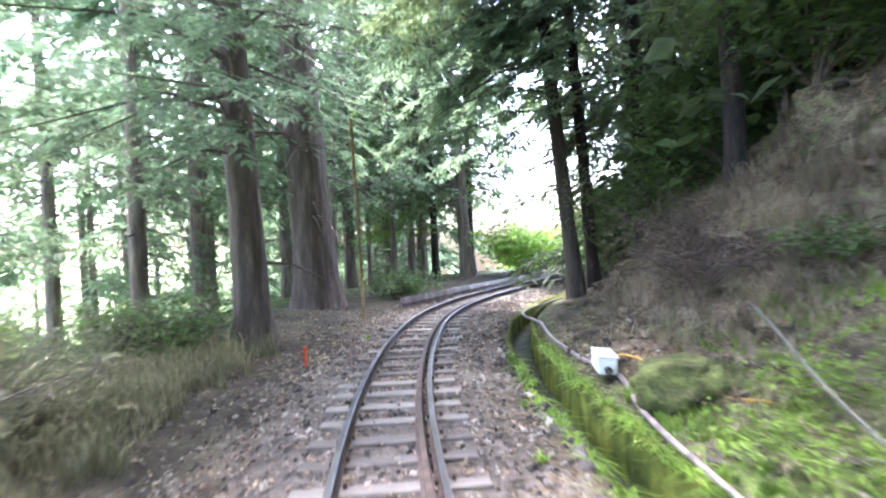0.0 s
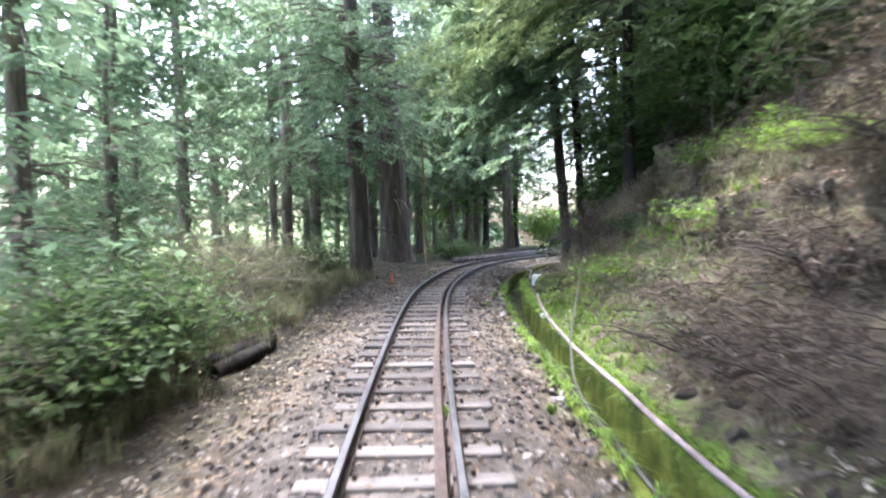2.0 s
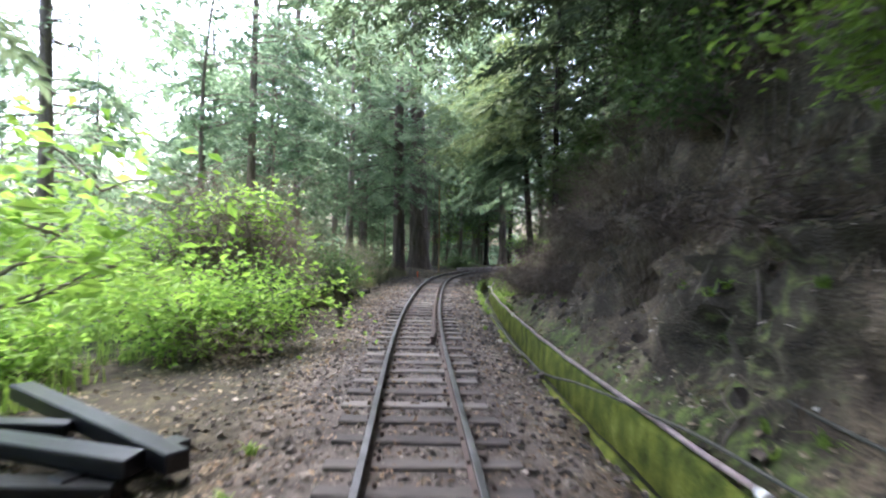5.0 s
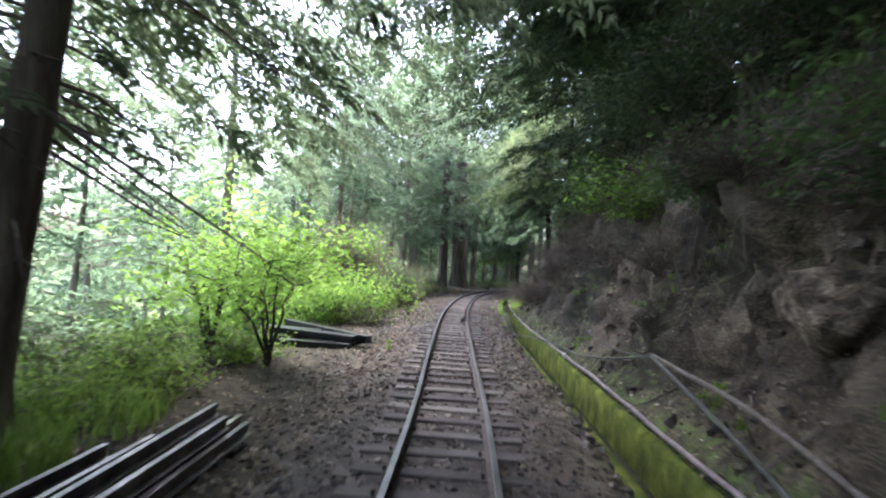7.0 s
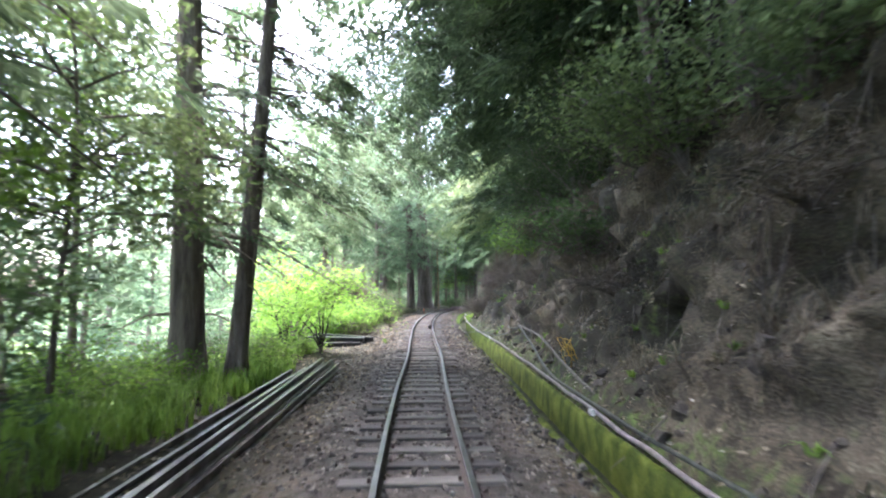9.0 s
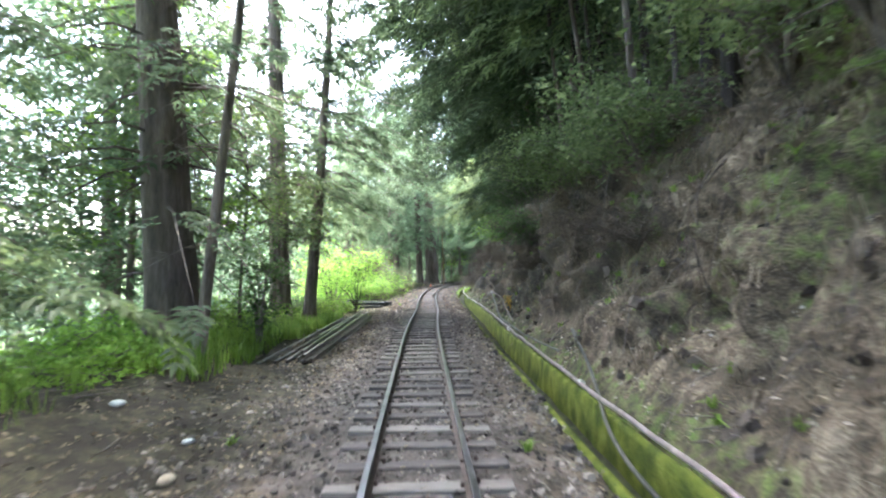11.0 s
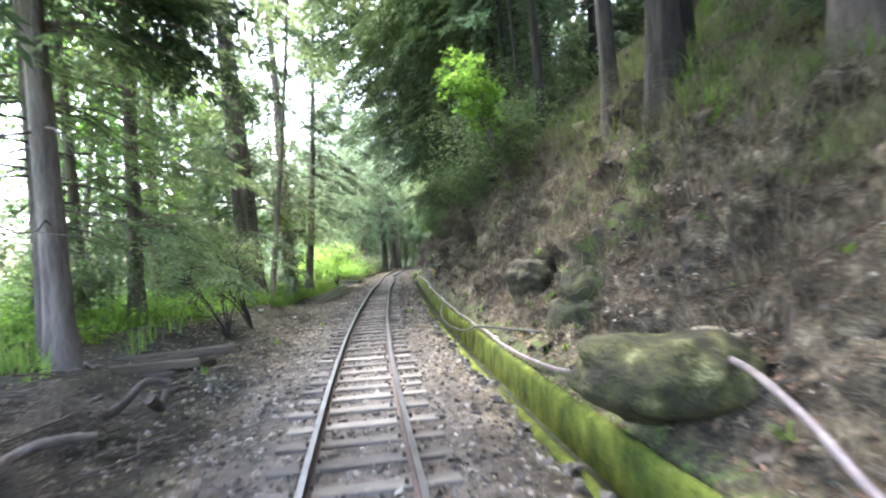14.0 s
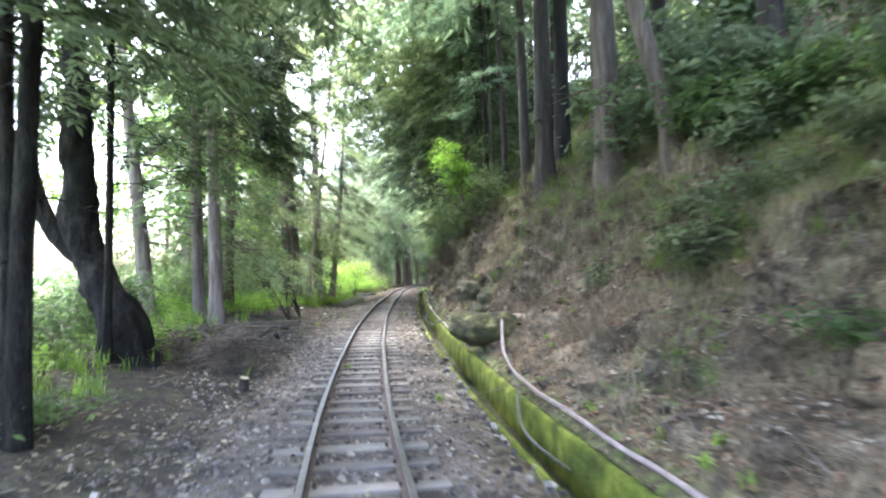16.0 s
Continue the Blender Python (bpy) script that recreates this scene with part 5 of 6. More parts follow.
shrub(spot(-5.9, -19.5), "feathery green undergrowth beside the cedars", 1.8, 3.0, 3800, 0.1, M_GRASS, 19, 12, fill=0.5)
for k, (x, y, h_) in enumerate([(-3.9, -13.2, .7), (-4.9, -12.2, .9), (-4.4, -15.2, .8), (-5.4, -16.6, 1.0), (-3.7, -16.4, .6), (-4.7, -18.4, .8), (-5.9, -18.8, 1.1), (-4.0, -21.2, .7), (-5.2, -21.4, .9), (-6.4, -14.6, 1.1), (-5.6, -9.4, 1.0), (-4.8, -24.4, .8)]):
    shrub(spot(x, y), "sunlit lime-green undergrowth on the valley slope", h_, 1.8, 1800, 0.1, M_LIME, 320 + k, 9, name="undergrowth", fill=0.5, group="lime undergrowth")
for k, (x, y, h_) in enumerate([(-4.6, -20.2, 2.6), (-5.6, -22.6, 3.0), (-5.0, -14.6, 2.4)]):
    shrub(spot(x, y), "pale olive young cedar between the trunks", h_, 2.3, 900, 0.3, M_PALEY, 300 + k, 8, name="sapling", category="sapling", fill=0.5, template=SPRAY1, group="young cedars")
shrub(spot(-4.2, -26.0), "feathery green undergrowth beside the cedars", 1.2, 2.4, 3000, 0.1, M_LEAF, 20, 10, fill=0.5)
for k, (x, y, h_) in enumerate([(-4.7, -3.9, 1.0), (-5.3, -5.4, 1.2), (-4.3, -5.2, .7), (-5.6, -2.0, 1.1), (-6.4, -4.0, 1.4), (-4.9, -7.2, 1.0)]):
    shrub(spot(x, y), "low green bush in the long grass", h_, 1.7, 2200, 0.085, M_GRASS, 180 + k, 10, fill=0.5, group="verge bushes")
for k, (x, y, h_) in enumerate([(-2.7, -27.6, 1.6), (-3.5, -29.2, 1.8), (-2.4, -31.0, 1.2), (-4.4, -30.6, 2.0)]):
    shrub(spot(x, y), "dark green bush beside the leaning trunk", h_, 1.9, 2600, 0.09, M_LEAF, 350 + k, 10, fill=0.5, group="verge bushes")
for k, (s_, u_, h_) in enumerate([(-29.0, -5.0, .8), (-31.2, -4.6, .6), (-33.0, -5.4, .9), (-27.4, -5.6, 1.0), (-34.6, -4.4, .5), (-30.2, -6.6, 1.2), (-32.2, -3.6, .4), (-26.0, -6.4, 1.2), (-28.2, -4.0, .45), (-35.6, -6.0, 1.0)]):
    shrub(on(s_, u_, -.03), "low green bush in the forest grass", h_, 1.6, 1500, 0.085, M_GRASS if k % 3 else M_LEAF, 190 + k, 8, fill=0.5, group="verge bushes")
shrub(spot(-3.3, 2.4), "lime-leaved sapling with crooked dark stems", 2.3, 2.2, 1300, 0.11, M_LIME, 210, 5, name="sapling", category="sapling", bark=M_BARKD, fill=0.5, low=4)
for k, (x, y, h_) in enumerate([(-4.3, 0.6, .9), (-4.9, 1.4, 1.1), (-4.2, -0.6, .6), (-5.4, 0.2, 1.2), (-3.9, 3.2, .8)]):
    shrub(spot(x, y), "low dark bush under the saplings", h_, 1.6, 1900, 0.085, M_LEAF if k % 2 else M_GRASS, 220 + k, 10, fill=0.5, group="verge bushes")
# hillside shrubs, hanging over the bank
# Leaf colour carries the shade: darker copy along the dim stretch of bank.
for k, (x, y, hh, ww, m_) in enumerate([(5.3, -15.8, 2.6, 2.8, M_LEAF), (5.9, -13.3, 2.8, 3.0, M_LEAF), (5.0, -10.6, 2.4, 2.8, M_LEAF), (4.9, -7.6, 2.2, 2.8, M_LEAF), (4.8, -4.4, 2.4, 2.8, M_LEAF), (4.7, -1.0, 2.4, 2.8, M_LEAF), (4.5, 2.4, 2.4, 2.8, M_LEAF), (4.4, 5.8, 2.6, 2.8, M_LEAF),
                                        (4.3, 9.6, 2.8, 2.8, M_LEAF), (4.6, 13.2, 2.4, 2.6, M_LEAF), (7.2, -12, 3.0, 3.4, M_LEAF), (6.8, -6, 3.0, 3.4, M_LEAF), (6.6, 1, 3.0, 3.4, M_LEAF), (6.4, 7.5, 3.0, 3.4, M_LEAF), (7.0, 15.5, 2.6, 3.2, M_LEAF), (5.4, 3.6, 3.6, 3.4, M_LEAF), (5.3, 7.8, 3.6, 3.4, M_LEAF), (5.6, -.2, 3.6, 3.4, M_LEAF), (5.4, 11.2, 3.4, 3.2, M_LEAF), (5.2, 25.8, 2.4, 2.6, M_LEAF), (5.4, 27.8, 2.8, 2.6, M_LEAF), (5.6, 24.4, 2.6, 3.0, M_LEAF), (5.2, 29.6, 2.8, 3.0, M_LEAF)]):
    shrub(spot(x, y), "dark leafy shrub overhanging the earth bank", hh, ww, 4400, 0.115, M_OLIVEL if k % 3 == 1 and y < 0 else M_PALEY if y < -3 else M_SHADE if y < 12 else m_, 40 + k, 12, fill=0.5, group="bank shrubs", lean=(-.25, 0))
shrub(spot(4.7, -17.2, 2.3), "bright lime-green bush catching light above the bank", 3.0, 1.2, 2400, 0.13, M_LIME, 60, 8, fill=0.45, lean=(-.45, 0))
for k, (x, y, dz) in enumerate([(3.5, 1.6, .6), (3.3, 5.2, .6), (3.6, -1.8, .4), (3.4, 8.4, .6)]):
    shrub(spot(x, y, dz), "yellow-green leafy shrub hanging from the bank" if k == 1 else "dark green leafy shrub hanging from the bank", 1.3, 1.8, 1800, 0.11, M_GRASS if k == 1 else M_LEAF, 160 + k, 8, fill=0.5, group="bank shrubs", lean=(-.5, 0), flat=1.0)
for k, (x, y) in enumerate([(8.0, -30.4), (9.0, -31.1), (8.7, -30.2), (9.2, -32.0), (8.4, -29.0), (7.4, -28.2), (8.9, -33.6)]):
    shrub(spot(x, y), "pale-leaved plants growing on the slope", 0.8, 1.2, 800, 0.13, M_HILL, 340 + k, 8, name="undergrowth", category="shrub", fill=0.5, group="slope plants")
for k, (x, y) in enumerate([(8.2, -30.5), (7.9, -33.5), (5.6, -19.6), (4.6, 19.4), (5.4, 21.5)]):
    shrub(spot(x, y), "low leafy plants growing on the slope", 0.5, 1.0, 600, 0.11, M_LEAF if k < 3 else M_GRASS, 70 + k, 8, name="undergrowth", category="shrub", fill=0.5, group="slope plants")

for k, (s_, u_, h_) in enumerate([(18.8, 3.4, .3), (20.0, 4.4, .4), (21.2, 3.3, .3), (22.0, 4.8, .5), (23.0, 3.8, .4), (19.4, 5.2, .5), (24.2, 4.6, .4), (21.0, 5.8, .6), (23.4, 5.8, .6), (20.6, 3.8, .35), (22.6, 3.0, .25)]):
    shrub(on(s_, u_, 0), "low green plants among dry grass on the open slope", h_, 1.2, 900, 0.075, M_GRASS if k % 3 else M_LEAF, 460 + k, 9, name="undergrowth", category="shrub", fill=0.55, group="slope plants")
# dead brush hanging over the bank, dark scrub above it
for k, (s_, u_, h_) in enumerate([(17.7, 3.1, .6), (16.9, 2.9, .7), (16.1, 2.9, .7), (15.2, 2.95, .8), (14.3, 2.95, .8), (13.4, 2.95, .8), (17.9, 4.2, .5), (16.9, 3.8, .9), (15.8, 3.8, 1.0), (14.7, 3.8, 1.0), (13.6, 3.8, 1.0), (17.0, 4.9, 1.0), (15.5, 4.8, 1.1), (14.0, 4.8, 1.1), (12.4, 3.2, .8), (25.6, 3.7, .9), (26.6, 4.0, .9), (27.6, 4.5, 1.0),
                              (10.5, 3.3, .8), (8.2, 3.5, .8), (5.6, 3.3, .7), (3.1, 3.5, .8), (0.4, 3.4, .7), (-2.2, 3.6, .8), (-4.6, 3.4, .7), (-9.0, 3.6, .8), (-12.2, 3.5, .7)]):
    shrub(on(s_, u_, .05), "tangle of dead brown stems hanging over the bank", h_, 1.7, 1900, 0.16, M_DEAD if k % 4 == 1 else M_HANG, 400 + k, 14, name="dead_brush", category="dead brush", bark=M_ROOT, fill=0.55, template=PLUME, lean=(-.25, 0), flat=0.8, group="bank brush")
for k, (x, y, h_) in enumerate([(5.6, 13.4, 1.6), (5.9, 14.9, 1.7), (5.5, 16.2, 1.4), (6.3, 17.2, 1.6), (6.9, 13.8, 1.8), (7.4, 15.2, 2.0), (7.0, 16.8, 1.8), (7.6, 18.3, 1.9), (6.2, 18.7, 1.5), (5.4, 18.2, 1.1), (6.6, 20.0, 1.6), (5.6, 12.0, 1.8)]):
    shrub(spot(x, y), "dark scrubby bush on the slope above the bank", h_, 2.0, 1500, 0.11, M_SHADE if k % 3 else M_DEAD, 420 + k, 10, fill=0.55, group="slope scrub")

# ---- grass and litter
scatter_stones("stones", "scattered small stones on the earth verge", 5200, (-40, 34), (-4.6, -1.7), (0.02, 0.07), M_STONE, lambda s, u: np.interp(-u, [1.7, 2.4, 4.6], [1, .7, .15]) * np.interp(s, [-31, -24], [.3, 1]), 9, 0.0)
scatter_stones("earth_clods", "dark earth clods and stones caught on the bank", 2600, (-38, 28), (2.45, 6.0), (0.04, 0.2), material("earth_clod", [(0.02, 0.016, 0.013), (0.06, 0.048, 0.038), (0.13, 0.108, 0.085)], 6, 40, 0.95, 0.6, 0.02, per="island"), None, 8, 0.0)
tufts("grass", "dull green and dry grass on the upper slope", spots(1400, (-36, -15), (4.6, 10), 7), 9, 0.45, 0.006, M_GRASS, 7, 2.0)
tufts("grass", "dry straw-coloured grass on the upper slope", spots(1100, (-36, -15), (4.0, 10), 9), 9, 0.5, 0.005, M_DRY, 9, 2.2)
tufts("dead_grass", "dead brown stalks and rootlets hanging down the bank", spots(2400, (-38, 24), (2.6, 6.5), 6), 9, 0.42, 0.0048, M_DEAD, 6, 3.2)
tufts("grass", "tall fresh green grass on the valley slope", spots(2100, (-26, 14), (-9.5, -3.6), 1, lambda s, u, g: g.random(len(s)) < np.interp(-u, [3.6, 5], [.25, 1])), 9, 0.5, 0.009, M_GRASS, 1)
tufts("grass", "bright green grass behind the stacked rails", spots(520, (-13, 0), (-4.8, -3.15), 24), 10, 0.5, 0.01, M_GRASS, 24)
tufts("grass", "dry straw-coloured grass along the verge", spots(700, (16, 29), (-4.6, -2.3), 2, lambda s, u, g: g.random(len(s)) < np.interp(-u, [2.3, 3.2], [.1, 1])), 18, 0.55, 0.006, M_OLIVE, 2, 1.4)
tufts("grass", "dry hanging grass on the earth bank", spots(1000, (-36, 27), (2.7, 6.5), 3, lambda s, u, g: g.random(len(s)) < np.interp(s, [-36, -18, -8, 8, 14, 24, 27], [.8, .9, .35, .3, .22, .2, 1])), 14, 0.42, 0.006, M_DRY, 3, 2.2)
tufts("grass", "short bright green grass on the open slope", spots(1300, (17.8, 24.8), (2.35, 4.6), 4), 9, 0.15, 0.008, M_GRASS, 4, 1.2)
tufts("dry_grass", "dry straw and olive grass high on the open slope", spots(520, (17, 26), (3.2, 6.4), 43), 12, 0.4, 0.006, M_OLIVE, 43, 2.2)
tufts("weeds", "small green weeds in the ballast", spots(16, (-38, 30), (-2.4, 1.5), 5), 26, 0.14, 0.009, M_GRASS, 5, 1.6, "weeds")


tufts("grass", "thin green grass below the young trees", spots(700, (-40, -26), (-8.5, -3.2), 23), 10, 0.35, 0.008, M_GRASS, 23)
tufts("dry_grass", "hanging dry grass on the nose of the bank", spots(380, (24.0, 30.0), (3.5, 5.4), 31), 20, 0.5, 0.005, M_DRY, 31, 2.4)
tufts("dry_grass", "overhanging cornice of dead grass along the bank top", spots(380, (8.5, 16.4), (3.1, 4.2), 32), 24, 0.75, 0.005, M_DEAD, 32, 3.2)
tufts("dry_grass", "overhanging cornice of dead grass along the bank top", spots(420, (-35, 8), (3.3, 4.6), 33), 14, 0.6, 0.005, M_DEAD, 33, 3.0)
tufts("dry_grass", "olive dry grass on the bank shoulder", spots(600, (-36, -17), (4.3, 6.4), 34), 16, 0.5, 0.006, M_OLIVE, 34, 2.2)
tufts("ferns", "small green ferns and moss tufts on the bank", spots(260, (-36, 16), (2.5, 5.0), 21), 14, 0.16, 0.012, M_GRASS, 21, 2.4, "ferns")


g_ = np.random.default_rng(61)
fs_, top_ = g_.uniform(15, 28, 420), g_.random(420) < .6
fp_ = at(fs_, np.where(top_, g_.uniform(2.15, 2.27, 420), g_.uniform(1.6, 1.74, 420)))
fp_[:, 2] = np.where(top_, -.14, -.27)
tufts("ferns", "small green ferns growing along the drain edges", fp_, 9, 0.15, 0.012, M_GRASS, 25, 3.0, "ferns")


def litter(name, label, p, size, mat, seed, template=None):
    g = np.random.default_rng(5000 + seed)
    n = len(p)
    a = g.uniform(0, 6.28, n)
    q = p + np.column_stack([np.zeros(n), np.zeros(n), g.uniform(.005, .04, n)])
    ob = new(name, fast_mesh(name, *lay(LEAF if template is None else template, q, np.column_stack([np.cos(a), np.sin(a), g.normal(0, .35, n)]), np.tile([0, 0, 1.], (n, 1)) + g.normal(0, .5, (n, 3)), size * g.uniform(.5, 1.5, n)), mat))
    return tagged(ob, label, "leaf litter", kind="stuff")


litter("leaf_litter", "dry fallen leaves and needles on the bank", spots(26000, (-40, 30), (2.26, 7.2), 11), 0.075, M_LITTER, 1)
litter("leaf_flecks", "bleached pale leaves and chips caught on the bank", spots(4600, (-36, 28), (2.4, 6.0), 17), 0.065, M_FLECK, 7)
g_ = np.random.default_rng(88)
heaps = []
for k in range(70):
    s_, u_ = g_.uniform(-35, 22), g_.uniform(2.5, 4.6)
    m_ = g_.integers(20, 60)
    q_ = at(s_ + g_.normal(0, .3, m_), u_ + g_.normal(0, .2, m_))
    q_[:, 2] = [drop(a, b) for a, b in q_[:, :2]]
    heaps.append(q_)
litter("leaf_litter", "reddish dry needles and leaves on the open grass slope", spots(9000, (12.5, 26), (2.9, 6.5), 42), 0.07, M_RUSSET, 10)
litter("leaf_litter", "reddish dry needles and leaves on the bare slope", spots(9000, (-38, -20), (2.5, 4.8), 41), 0.07, M_RUSSET, 9)
litter("leaf_drifts", "drifts of bleached leaves caught on ledges of the bank", np.vstack(heaps), 0.06, M_FLECK, 8)
litter("leaf_litter", "dry fallen leaves on the valley verge", spots(15000, (-40, 34), (-5.5, -1.3), 12), 0.07, M_LITTER, 2)
litter("leaf_litter", "fallen leaves between the ballast stones", spots(2500, (-40, 30), (-1.5, 1.6), 13), 0.06, M_LITTER, 3)
litter("leaf_litter", "tan and russet leaves strewn over the ballast", spots(8000, (2, 36), (-1.7, 1.6), 14), 0.055, M_TAN, 4)

# ---------------------------------------------------------------- stacked rails, timbers, stones


def stacked_rail(p0, p1, label, group):
    d = np.array(p1) - np.array(p0)
    ln = float(np.linalg.norm(d[:2]))
    prof = rail_profile()
    k = len(prof)
    ys = np.linspace(0, ln, 8)
    v = np.array([(a, y, b + .12) for y in ys for a, b in prof])
    i, j = np.meshgrid(np.arange(7), np.arange(k), indexing="ij")
    q = (j + 1) % k
    f = np.stack([i * k + j, i * k + q, (i + 1) * k + q, (i + 1) * k + j], -1).reshape(-1, 4)
    cap = np.array([[0, 13, 2, 1], [13, 12, 3, 2], [12, 11, 4, 3], [11, 10, 5, 4], [10, 9, 6, 5], [9, 8, 7, 6]])
    f = np.vstack([f, cap, cap[:, ::-1] + 7 * k])
    ob = new("steel_rail", fast_mesh("steel_rail", v, f, M_OLDRAIL))
    ob.matrix_basis = pose(*p0, math.degrees(math.atan2(d[2], ln)), 0, math.degrees(math.atan2(-d[0], d[1])))
    return tagged(ob, label, "rail", group)


for k, (u0, u1, z, a, b) in enumerate([(-2.06, -2.0, .0, -10.4, -1.0), (-2.2, -2.16, .0, -10.6, -.8), (-2.34, -2.30, .0, -10.3, -1.1), (-2.5, -2.46, .0, -10.5, -1.2), (-2.68, -2.62, .0, -10.6, -1.6), (-2.95, -2.85, .0, -10.8, -1.9), (-2.27, -2.38, .125, -10.2, -.9), (-2.13, -2.1, .125, -10.7, -1.3)]):
    p0, p1 = on(a, u0), on(b, u1)
    zb = -0.22
    stacked_rail((p0[0], p0[1], zb + z), (p1[0], p1[1], zb + z), "long rusty spare rail stacked beside the track", "stacked spare rails")
for k in range(4):
    p0, p1 = on(33.5 + k * .4, -1.5 - .22 * k), on(41.5 + k * .3, -1.45 - .2 * k)
    stacked_rail((p0[0], p0[1], -.1), (p1[0], p1[1], -.08), "old rail lying outside the curve", "old rails by the curve")


def timber(c, size, turn, mat, label, group, tip=(0, 0), seed=0):
    ob = new("timber", box_mesh("timber", size, mat, 0.012, 0.012, seed))
    ob.matrix_basis = pose(*c, tip[0], tip[1], turn)
    return tagged(ob, label, "timber", group)


zt = drop(-3.5, 5.4)
for k, (x, y, dz, w, ln, tn, tx, ty) in enumerate([(-4.0, 5.45, .07, .2, 1.1, 70, 0, 0), (-2.75, 5.2, .07, .2, 1.0, 62, 0, 0), (-3.55, 5.12, .21, .2, 2.2, -13, 3, 0), (-3.4, 5.7, .23, .21, 2.8, -32, -3, 1), (-4.1, 5.5, .2, .16, 1.3, 8, 0, 2), (-3.3, 4.75, .05, .2, 1.5, 4, 2, 0)]):
    timber((x, y, zt + dz), (ln, w, .15), tn, M_TIMBERD, "dark wet timber sleeper piled on the verge", "dark timber pile", (tx, ty), k)
zt = drop(-0.8, -23.2)
for k, (x, y, dz, w, ln, tn, ty, mt) in enumerate([(-1.75, -22.9, .08, .2, 1.5, 20, 0, M_TIMBER), (-1.2, -22.35, .08, .22, 1.5, 62, 0, M_TIMBER), (-1.45, -22.55, .22, .2, 1.4, 34, 3, M_TIMBER), (-1.5, -21.9, .27, .17, 2.3, 4, -3, M_TIMBER)]):
    timber((x * .85 + .2, y - 0.75, zt + dz * .8 - .06), (ln * .82, w * .9, .12), tn, mt, "weathered timber sleeper in a loose stack", "old timber stack", (0, ty), 10 + k)

for k, (p_, q_, r_) in enumerate([((-3.95, 18.9), (-3.42, 20.75), .13), ((-3.6, 18.9), (-3.3, 20.3), .1)]):
    lg = thing("log", (0, 0, 0), "split dark log lying in the grass", "log", "fallen logs")
    ends = [np.array(spot(*q, .08)) for q in (p_, q_)]
    mid = (ends[0] + ends[1]) / 2 + (.03, 0, .02)
    part("bark", fast_mesh("bark", *tube(smooth_path([ends[0], mid, ends[1]], .15), r_, 10), M_BARKD, smooth=True), lg)

stump = thing("stump", spot(1.12, -29.8, 0), "small cut stump with a pale sawn top", "stump")
part("bark", fast_mesh("bark", *tube([(0, 0, -.1), (0, 0, .1), (.01, 0, .2)], [.1, .075, .07], 10), M_BARKD, smooth=True), stump)
part("cut", fast_mesh("cut", *tube([(.01, 0, .195), (.016, 0, .214)], [.068, .064], 10), M_CUT), stump, "pale sawn wood")


def boulder(place, size, label, mat, seed, turn=0.0, name="boulder", ledges=0.0, fine=5):
    bm = bmesh.new()
    bmesh.ops.create_icosphere(bm, subdivisions=fine, radius=1)
    o = Vector((seed * 5.3, seed * 1.1, 0))
    for v in bm.verts:
        d = v.co.normalized()
        k = 1 + 0.24 * noise.fractal(d * 0.9 + o, 1, 2, 3) + 0.05 * noise.fractal(d * 4 + o, 1, 2, 4)
        cell = noise.voronoi(d * 1.1 + o)[0]
        k *= 0.93 + 0.2 * min(cell[1] - cell[0], 0.4)
        k += ledges * 0.1 * math.sin(d.z * 13 + 4 * noise.noise(d * 2 + o)) + 0.03 * noise.noise(d * 9 + o)
        v.co = d * k
        v.co.z = max(min(v.co.z, 0.72 + 0.14 * noise.noise(d * 1.8 + o)), -0.8)
        if v.co.z < -0.2 and not ledges:
            under = 1 + 0.55 * (v.co.z + 0.2)
            v.co.x, v.co.y = v.co.x * under, v.co.y * under
    for v in bm.verts:
        v.co = Vector((v.co.x * size[0], v.co.y * size[1], v.co.z * size[2]))
    me = bpy.data.meshes.new("boulder")
    bm.to_mesh(me)
    bm.free()
    me.materials.append(mat)
    me.polygons.foreach_set("use_smooth", np.ones(len(me.polygons), bool))
    ob = new(name, me)
    ob.matrix_basis = pose(*place, 0, 0, turn)
    return tagged(ob, label, "boulder")


boulder((4.93, -26.65, 0.4), (0.76, 0.6, 0.46), "moss-topped boulder fallen onto the drain wall", M_ROCK, 1)
boulder((4.82, -21.2, 0.92), (0.5, 0.5, 0.5), "dark rounded boulder set in the bank", M_BROWNROCK, 2, ledges=0.1)
boulder((5.75, -23.1, 0.2), (0.92, 0.95, 1.3), "tall mossy rock outcrop at the foot of the bank", M_ROCKM, 3, ledges=0.8)
boulder((1.95, 24.0, 0.12), (0.5, 0.45, 0.4), "mossy rock on the grassy slope", M_MOUND, 4)
boulder((3.4, -1.2, 1.4), (0.4, 0.6, 0.5), "earthy rock in the bank", M_GROUND, 6)
for k, (x, y, dz, r_) in enumerate([(5.45, -25.8, .1, .16), (5.62, -25.95, .04, .12), (5.8, -25.8, .06, .17), (5.98, -26.0, .05, .13), (5.3, -25.6, .04, .1)]):
    boulder((x, y, drop(x, y) + dz), (r_ * 1.3, r_, r_ * .75), "pale freshly broken stone behind the boulder", M_PALEROCK, 20 + k, 40 * k, "stone", fine=3)

# The two white pieces stand for scraps of litter, the others are stones.
for k, (x, y, r_, m_) in enumerate([(-2.4, -14.6, .07, M_WHITE), (-1.2, -15.3, .05, M_WHITE), (-.9, -16.2, .08, M_PALEROCK), (-2.0, -18.0, .09, M_ROCK)]):
    boulder((x, y, drop(x, y) + r_ * .4), (r_ * 1.3, r_, r_ * .7), "small pale piece lying on the earth verge", m_, 40 + k, 50 * k, "stone", fine=2)

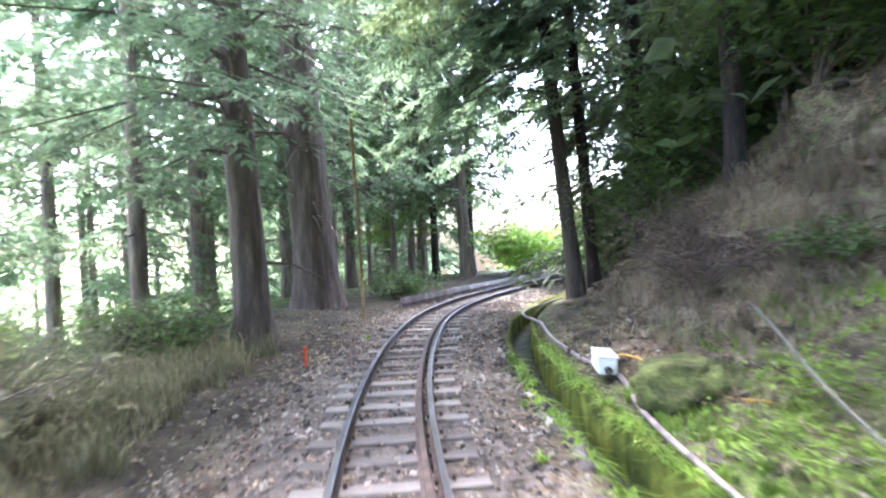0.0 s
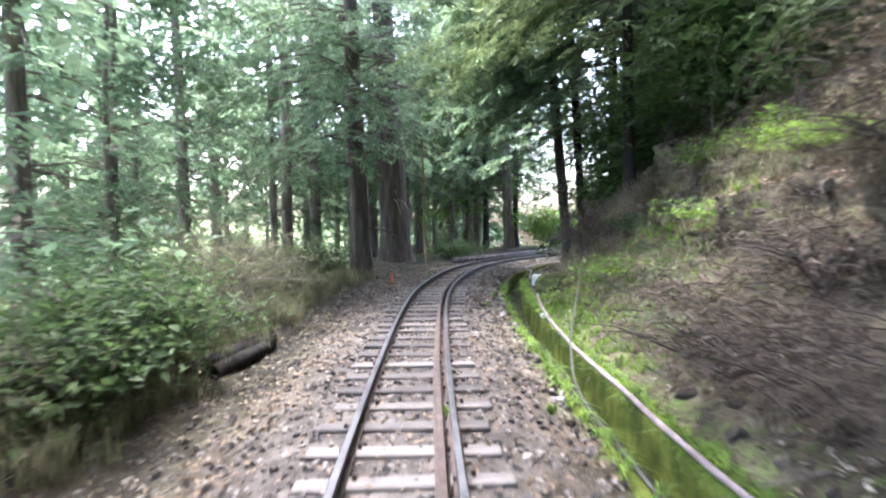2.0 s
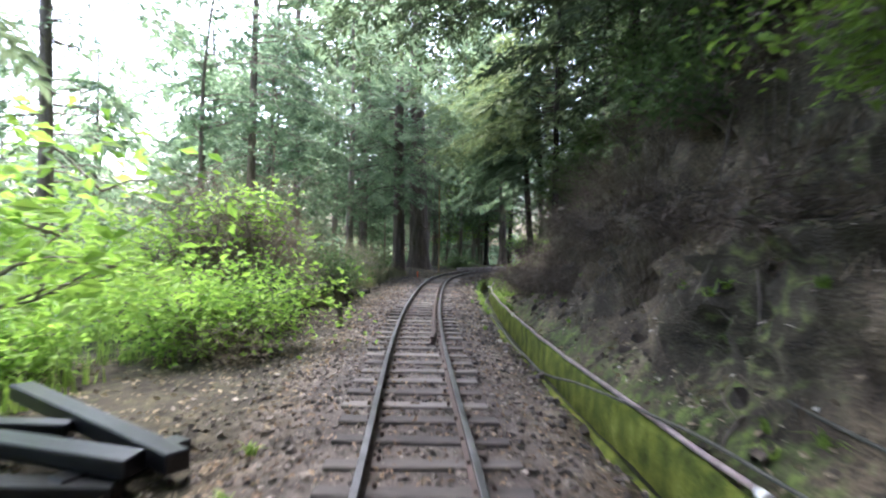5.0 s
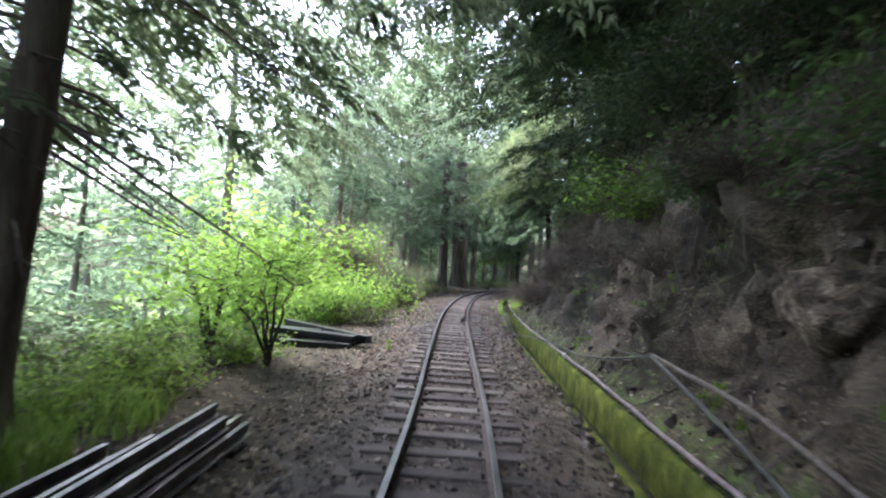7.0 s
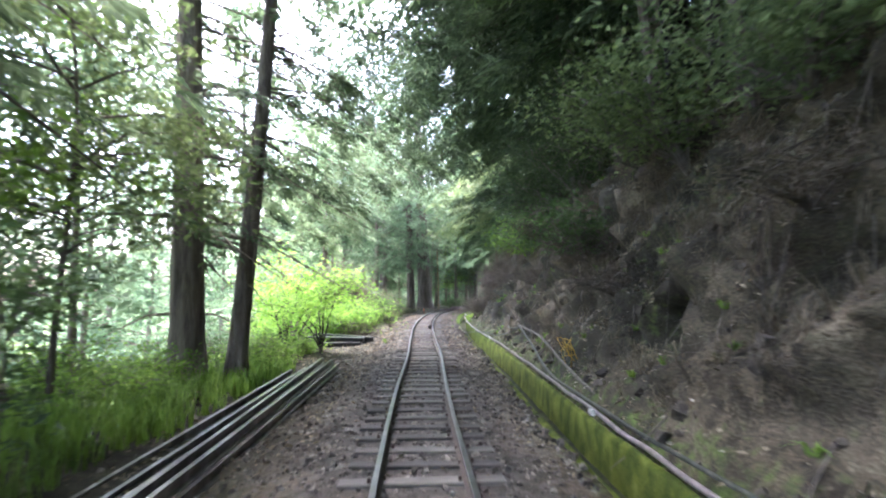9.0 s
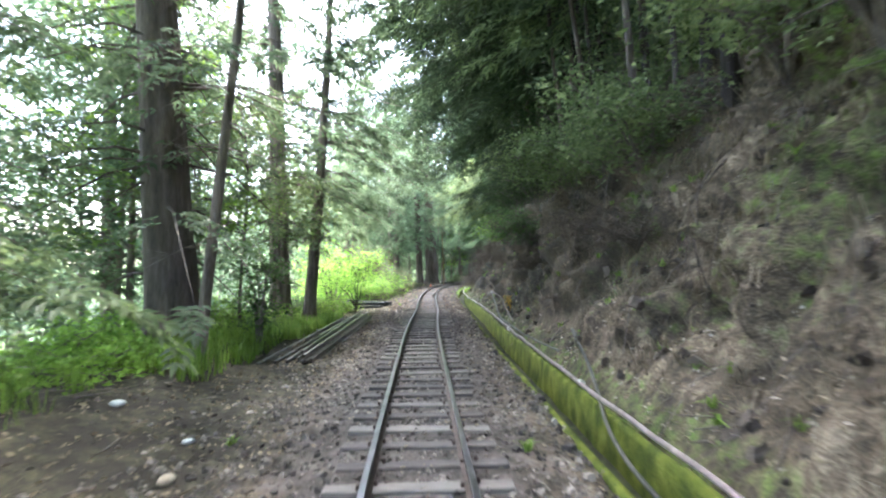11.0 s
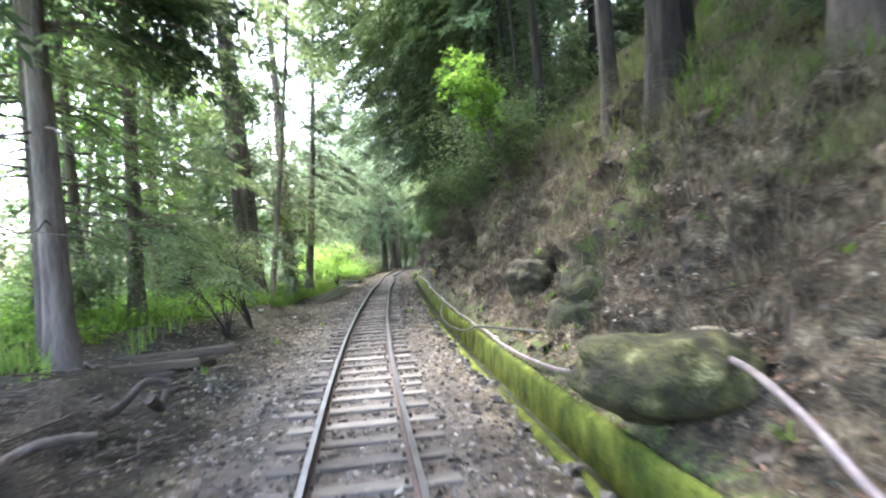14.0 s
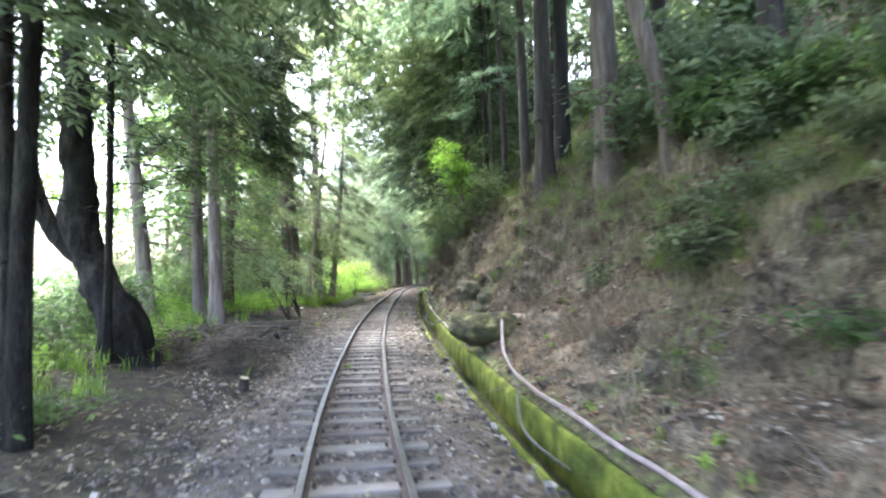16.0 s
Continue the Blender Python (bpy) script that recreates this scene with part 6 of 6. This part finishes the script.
# ---- brush pile, roots, post, pole
g_ = np.random.default_rng(33)
pieces = []
for k in range(200):
    s, u = g_.uniform(-28.8, -25.0), g_.uniform(-4.0, -1.8)
    p = np.array(on(s, u)) + (0, 0, g_.uniform(.02, .6) * max(.12, 1 - .75 * abs(u + 3.0)))
    a = g_.uniform(0, 6.28)
    ln = g_.uniform(.3, 1.1)
    d = np.array([math.cos(a), math.sin(a), g_.uniform(-.3, .4)]) * ln
    pieces.append(tube(np.stack([p - d / 2, p + g_.normal(0, .04, 3), p + d / 2]), [.009 * ln + .003, .006 * ln + .003, .003], 4, False))
brush = thing("brush_pile", (0, 0, 0), "heap of dry grey branches with dead needles", "brush pile")
tagged(part("branchwork", fast_mesh("branchwork", *join(pieces), M_ROOT, smooth=True), brush), kind="stuff")
clump = np.column_stack([g_.uniform(-28.6, -25.0, 11), g_.uniform(-3.7, -2.1, 11), g_.uniform(.22, .36, 11), g_.uniform(.25, .62, 11)])
pick_ = g_.integers(0, 11, 5200)
off_ = g_.normal(0, .62, (5200, 2))
hs_, hu_ = clump[pick_, 0] + off_[:, 0] * clump[pick_, 2], clump[pick_, 1] + off_[:, 1] * clump[pick_, 2]
bp2 = at(hs_, hu_)
bp2[:, 2] = [drop(a, b) for a, b in bp2[:, :2]]
bp2[:, 2] += g_.random(5200) ** .5 * np.exp(-(off_ ** 2).sum(1) * .9) * clump[pick_, 3]
a_ = g_.uniform(0, 6.28, len(bp2))
part("needle_litter", fast_mesh("needle_litter", *lay(SPRAY1, bp2, np.column_stack([np.cos(a_), np.sin(a_), g_.normal(0, .4, len(bp2))]), np.tile([0, 0, 1.], (len(bp2), 1)) + g_.normal(0, .5, (len(bp2), 3)), g_.uniform(.07, .2, len(bp2))), M_BRUSH), brush, "brown dead needles")
for k in range(15):
    p = np.array(on(g_.uniform(-28.9, -25.2), g_.uniform(-4.0, -1.9), g_.uniform(.06, .4)))
    a, ln, r_ = g_.uniform(0, 6.28), g_.uniform(.5, 1.4), g_.uniform(.025, .07)
    d = np.array([math.cos(a), math.sin(a), g_.uniform(-.1, .45)]) * ln / 2
    limb_ = smooth_path([tuple(p - d), tuple(p - d * .3 + g_.normal(0, .06, 3)), tuple(p + d * .4 + g_.normal(0, .08, 3)), tuple(p + d)], 0.12)
    lv_, lf_ = tube(limb_, np.linspace(r_, r_ * .55, len(limb_)), 8)
    lv_ = lv_ + np.array([noise.noise_vector(Vector(q) * 7) * r_ * .4 for q in lv_.tolist()])
    part("branch", fast_mesh("branch", lv_, lf_, M_MOUND if k % 4 == 0 else M_TWIG if k % 4 == 1 else M_ROOT, smooth=True), brush, "broken mossy branch" if k % 4 == 0 else "")


def root_mass(s, u, n, ln, label, seed):
    g = np.random.default_rng(6000 + seed)
    out = []
    for k in range(n):
        ds, du = g.normal(0, .8), g.uniform(-.1, 1.0)
        q = []
        for t in np.linspace(0, 1, 6):
            x, y, z = on(s + ds + g.normal(0, .12) + t * g.normal(0, .25), max(2.45, u + du - t * ln * g.uniform(.4, .9)), 0)
            q.append((x, y, z + .02 + .05 * g.random()))
        out.append(tube(np.array(q), np.linspace(g.uniform(.006, .018), .003, 6), 5, False))
    ob = new("roots", fast_mesh("roots", *join(out), M_ROOT, smooth=True))
    return tagged(ob, label, "roots", kind="stuff")


g_ = np.random.default_rng(78)
pieces = []
for k in range(190):
    s, u = g_.uniform(-35, -15), g_.uniform(2.7, 5.2)
    a, ln, bend = g_.uniform(0, 6.28), g_.uniform(.3, 1.1), g_.normal(0, 1.1)
    q = []
    for t in np.linspace(0, 1, 6):
        q.append(on(s + ln * t * math.cos(a + bend * t), max(2.5, u + ln * t * math.sin(a + bend * t)), .015 + .05 * math.sin(3.1 * t)))
    pieces.append(tube(np.array(q), np.linspace(g_.uniform(.005, .012), .003, 6), 4, False))
tagged(new("bare_roots", fast_mesh("bare_roots", *join(pieces), M_TWIG, smooth=True)), "curling bare roots and twigs on the eroded slope", "roots", kind="stuff")
g_ = np.random.default_rng(77)
pieces = []
for k in range(230):
    s, u = g_.uniform(-37, 16), g_.uniform(2.5, 5.2)
    p = np.array(on(s, u, .03))
    q = np.array(on(s + g_.normal(0, .35), u - g_.uniform(.1, .5), .05))
    d = (q - p) / (np.linalg.norm(q - p) + 1e-6) * g_.uniform(.3, 1.0)
    r_ = g_.uniform(.005, .016)
    pieces.append(tube(np.stack([p, p + d * .5 + g_.normal(0, .03, 3), p + d]), [r_, r_ * .8, .003], 5, False))
for k in range(90):
    p = np.array(on(g_.uniform(-37, -12), g_.uniform(-4.8, -2.1), .02))
    a, ln = g_.uniform(0, 6.28), g_.uniform(.25, .9)
    r_ = g_.uniform(.006, .02)
    d = np.array([math.cos(a), math.sin(a), g_.uniform(0, .12)]) * ln
    pieces.append(tube(np.stack([p, p + d * .5 + g_.normal(0, .02, 3), p + d]), [r_, r_ * .8, .003], 5, False))
tagged(new("dead_branches", fast_mesh("dead_branches", *join(pieces), M_TWIG, smooth=True)), "dead grey branches lying on the bank and verge", "branches", kind="stuff")
for k, (s, u) in enumerate([(-8, 3.4), (-3, 3.5), (2, 3.4), (7, 3.4), (-34, 3.6), (-30, 3.8), (-26.5, 3.9), (-21, 3.6), (-17.5, 3.5), (-13.5, 3.5), (13.5, 3.4)]):
    root_mass(s, u, 18, 1.0, "bare roots hanging from the eroded bank", k)

stake = thing("stake", spot(-2.05, 27.95, 0), "short orange marker stake beside the ballast", "stake")
part("shaft", box_mesh("shaft", (.045, .045, .42), M_ORANGE, .006), stake).matrix_basis = pose(0, 0, .1)
pole = thing("pole", spot(-1.15, 33.2, 0), "thin rust-yellow pole standing by the cedars", "pole")
part("shaft", fast_mesh("shaft", *tube(np.array([(0, 0, -.2), (-.03, 0, 2.5), (-.1, 0, 5.2)]), .04, 8), material("rust_yellow", [(.08, .05, .025), (.17, .11, .045), (.26, .18, .07)], 5, 40, .7, .2), smooth=True), pole)
post = thing("post", spot(-2.5, 11.9, 0), "short weathered wooden post on the verge", "post")
part("shaft", box_mesh("shaft", (.1, .1, .6), M_TIMBER, .012, .006), post).matrix_basis = pose(0, 0, .22)
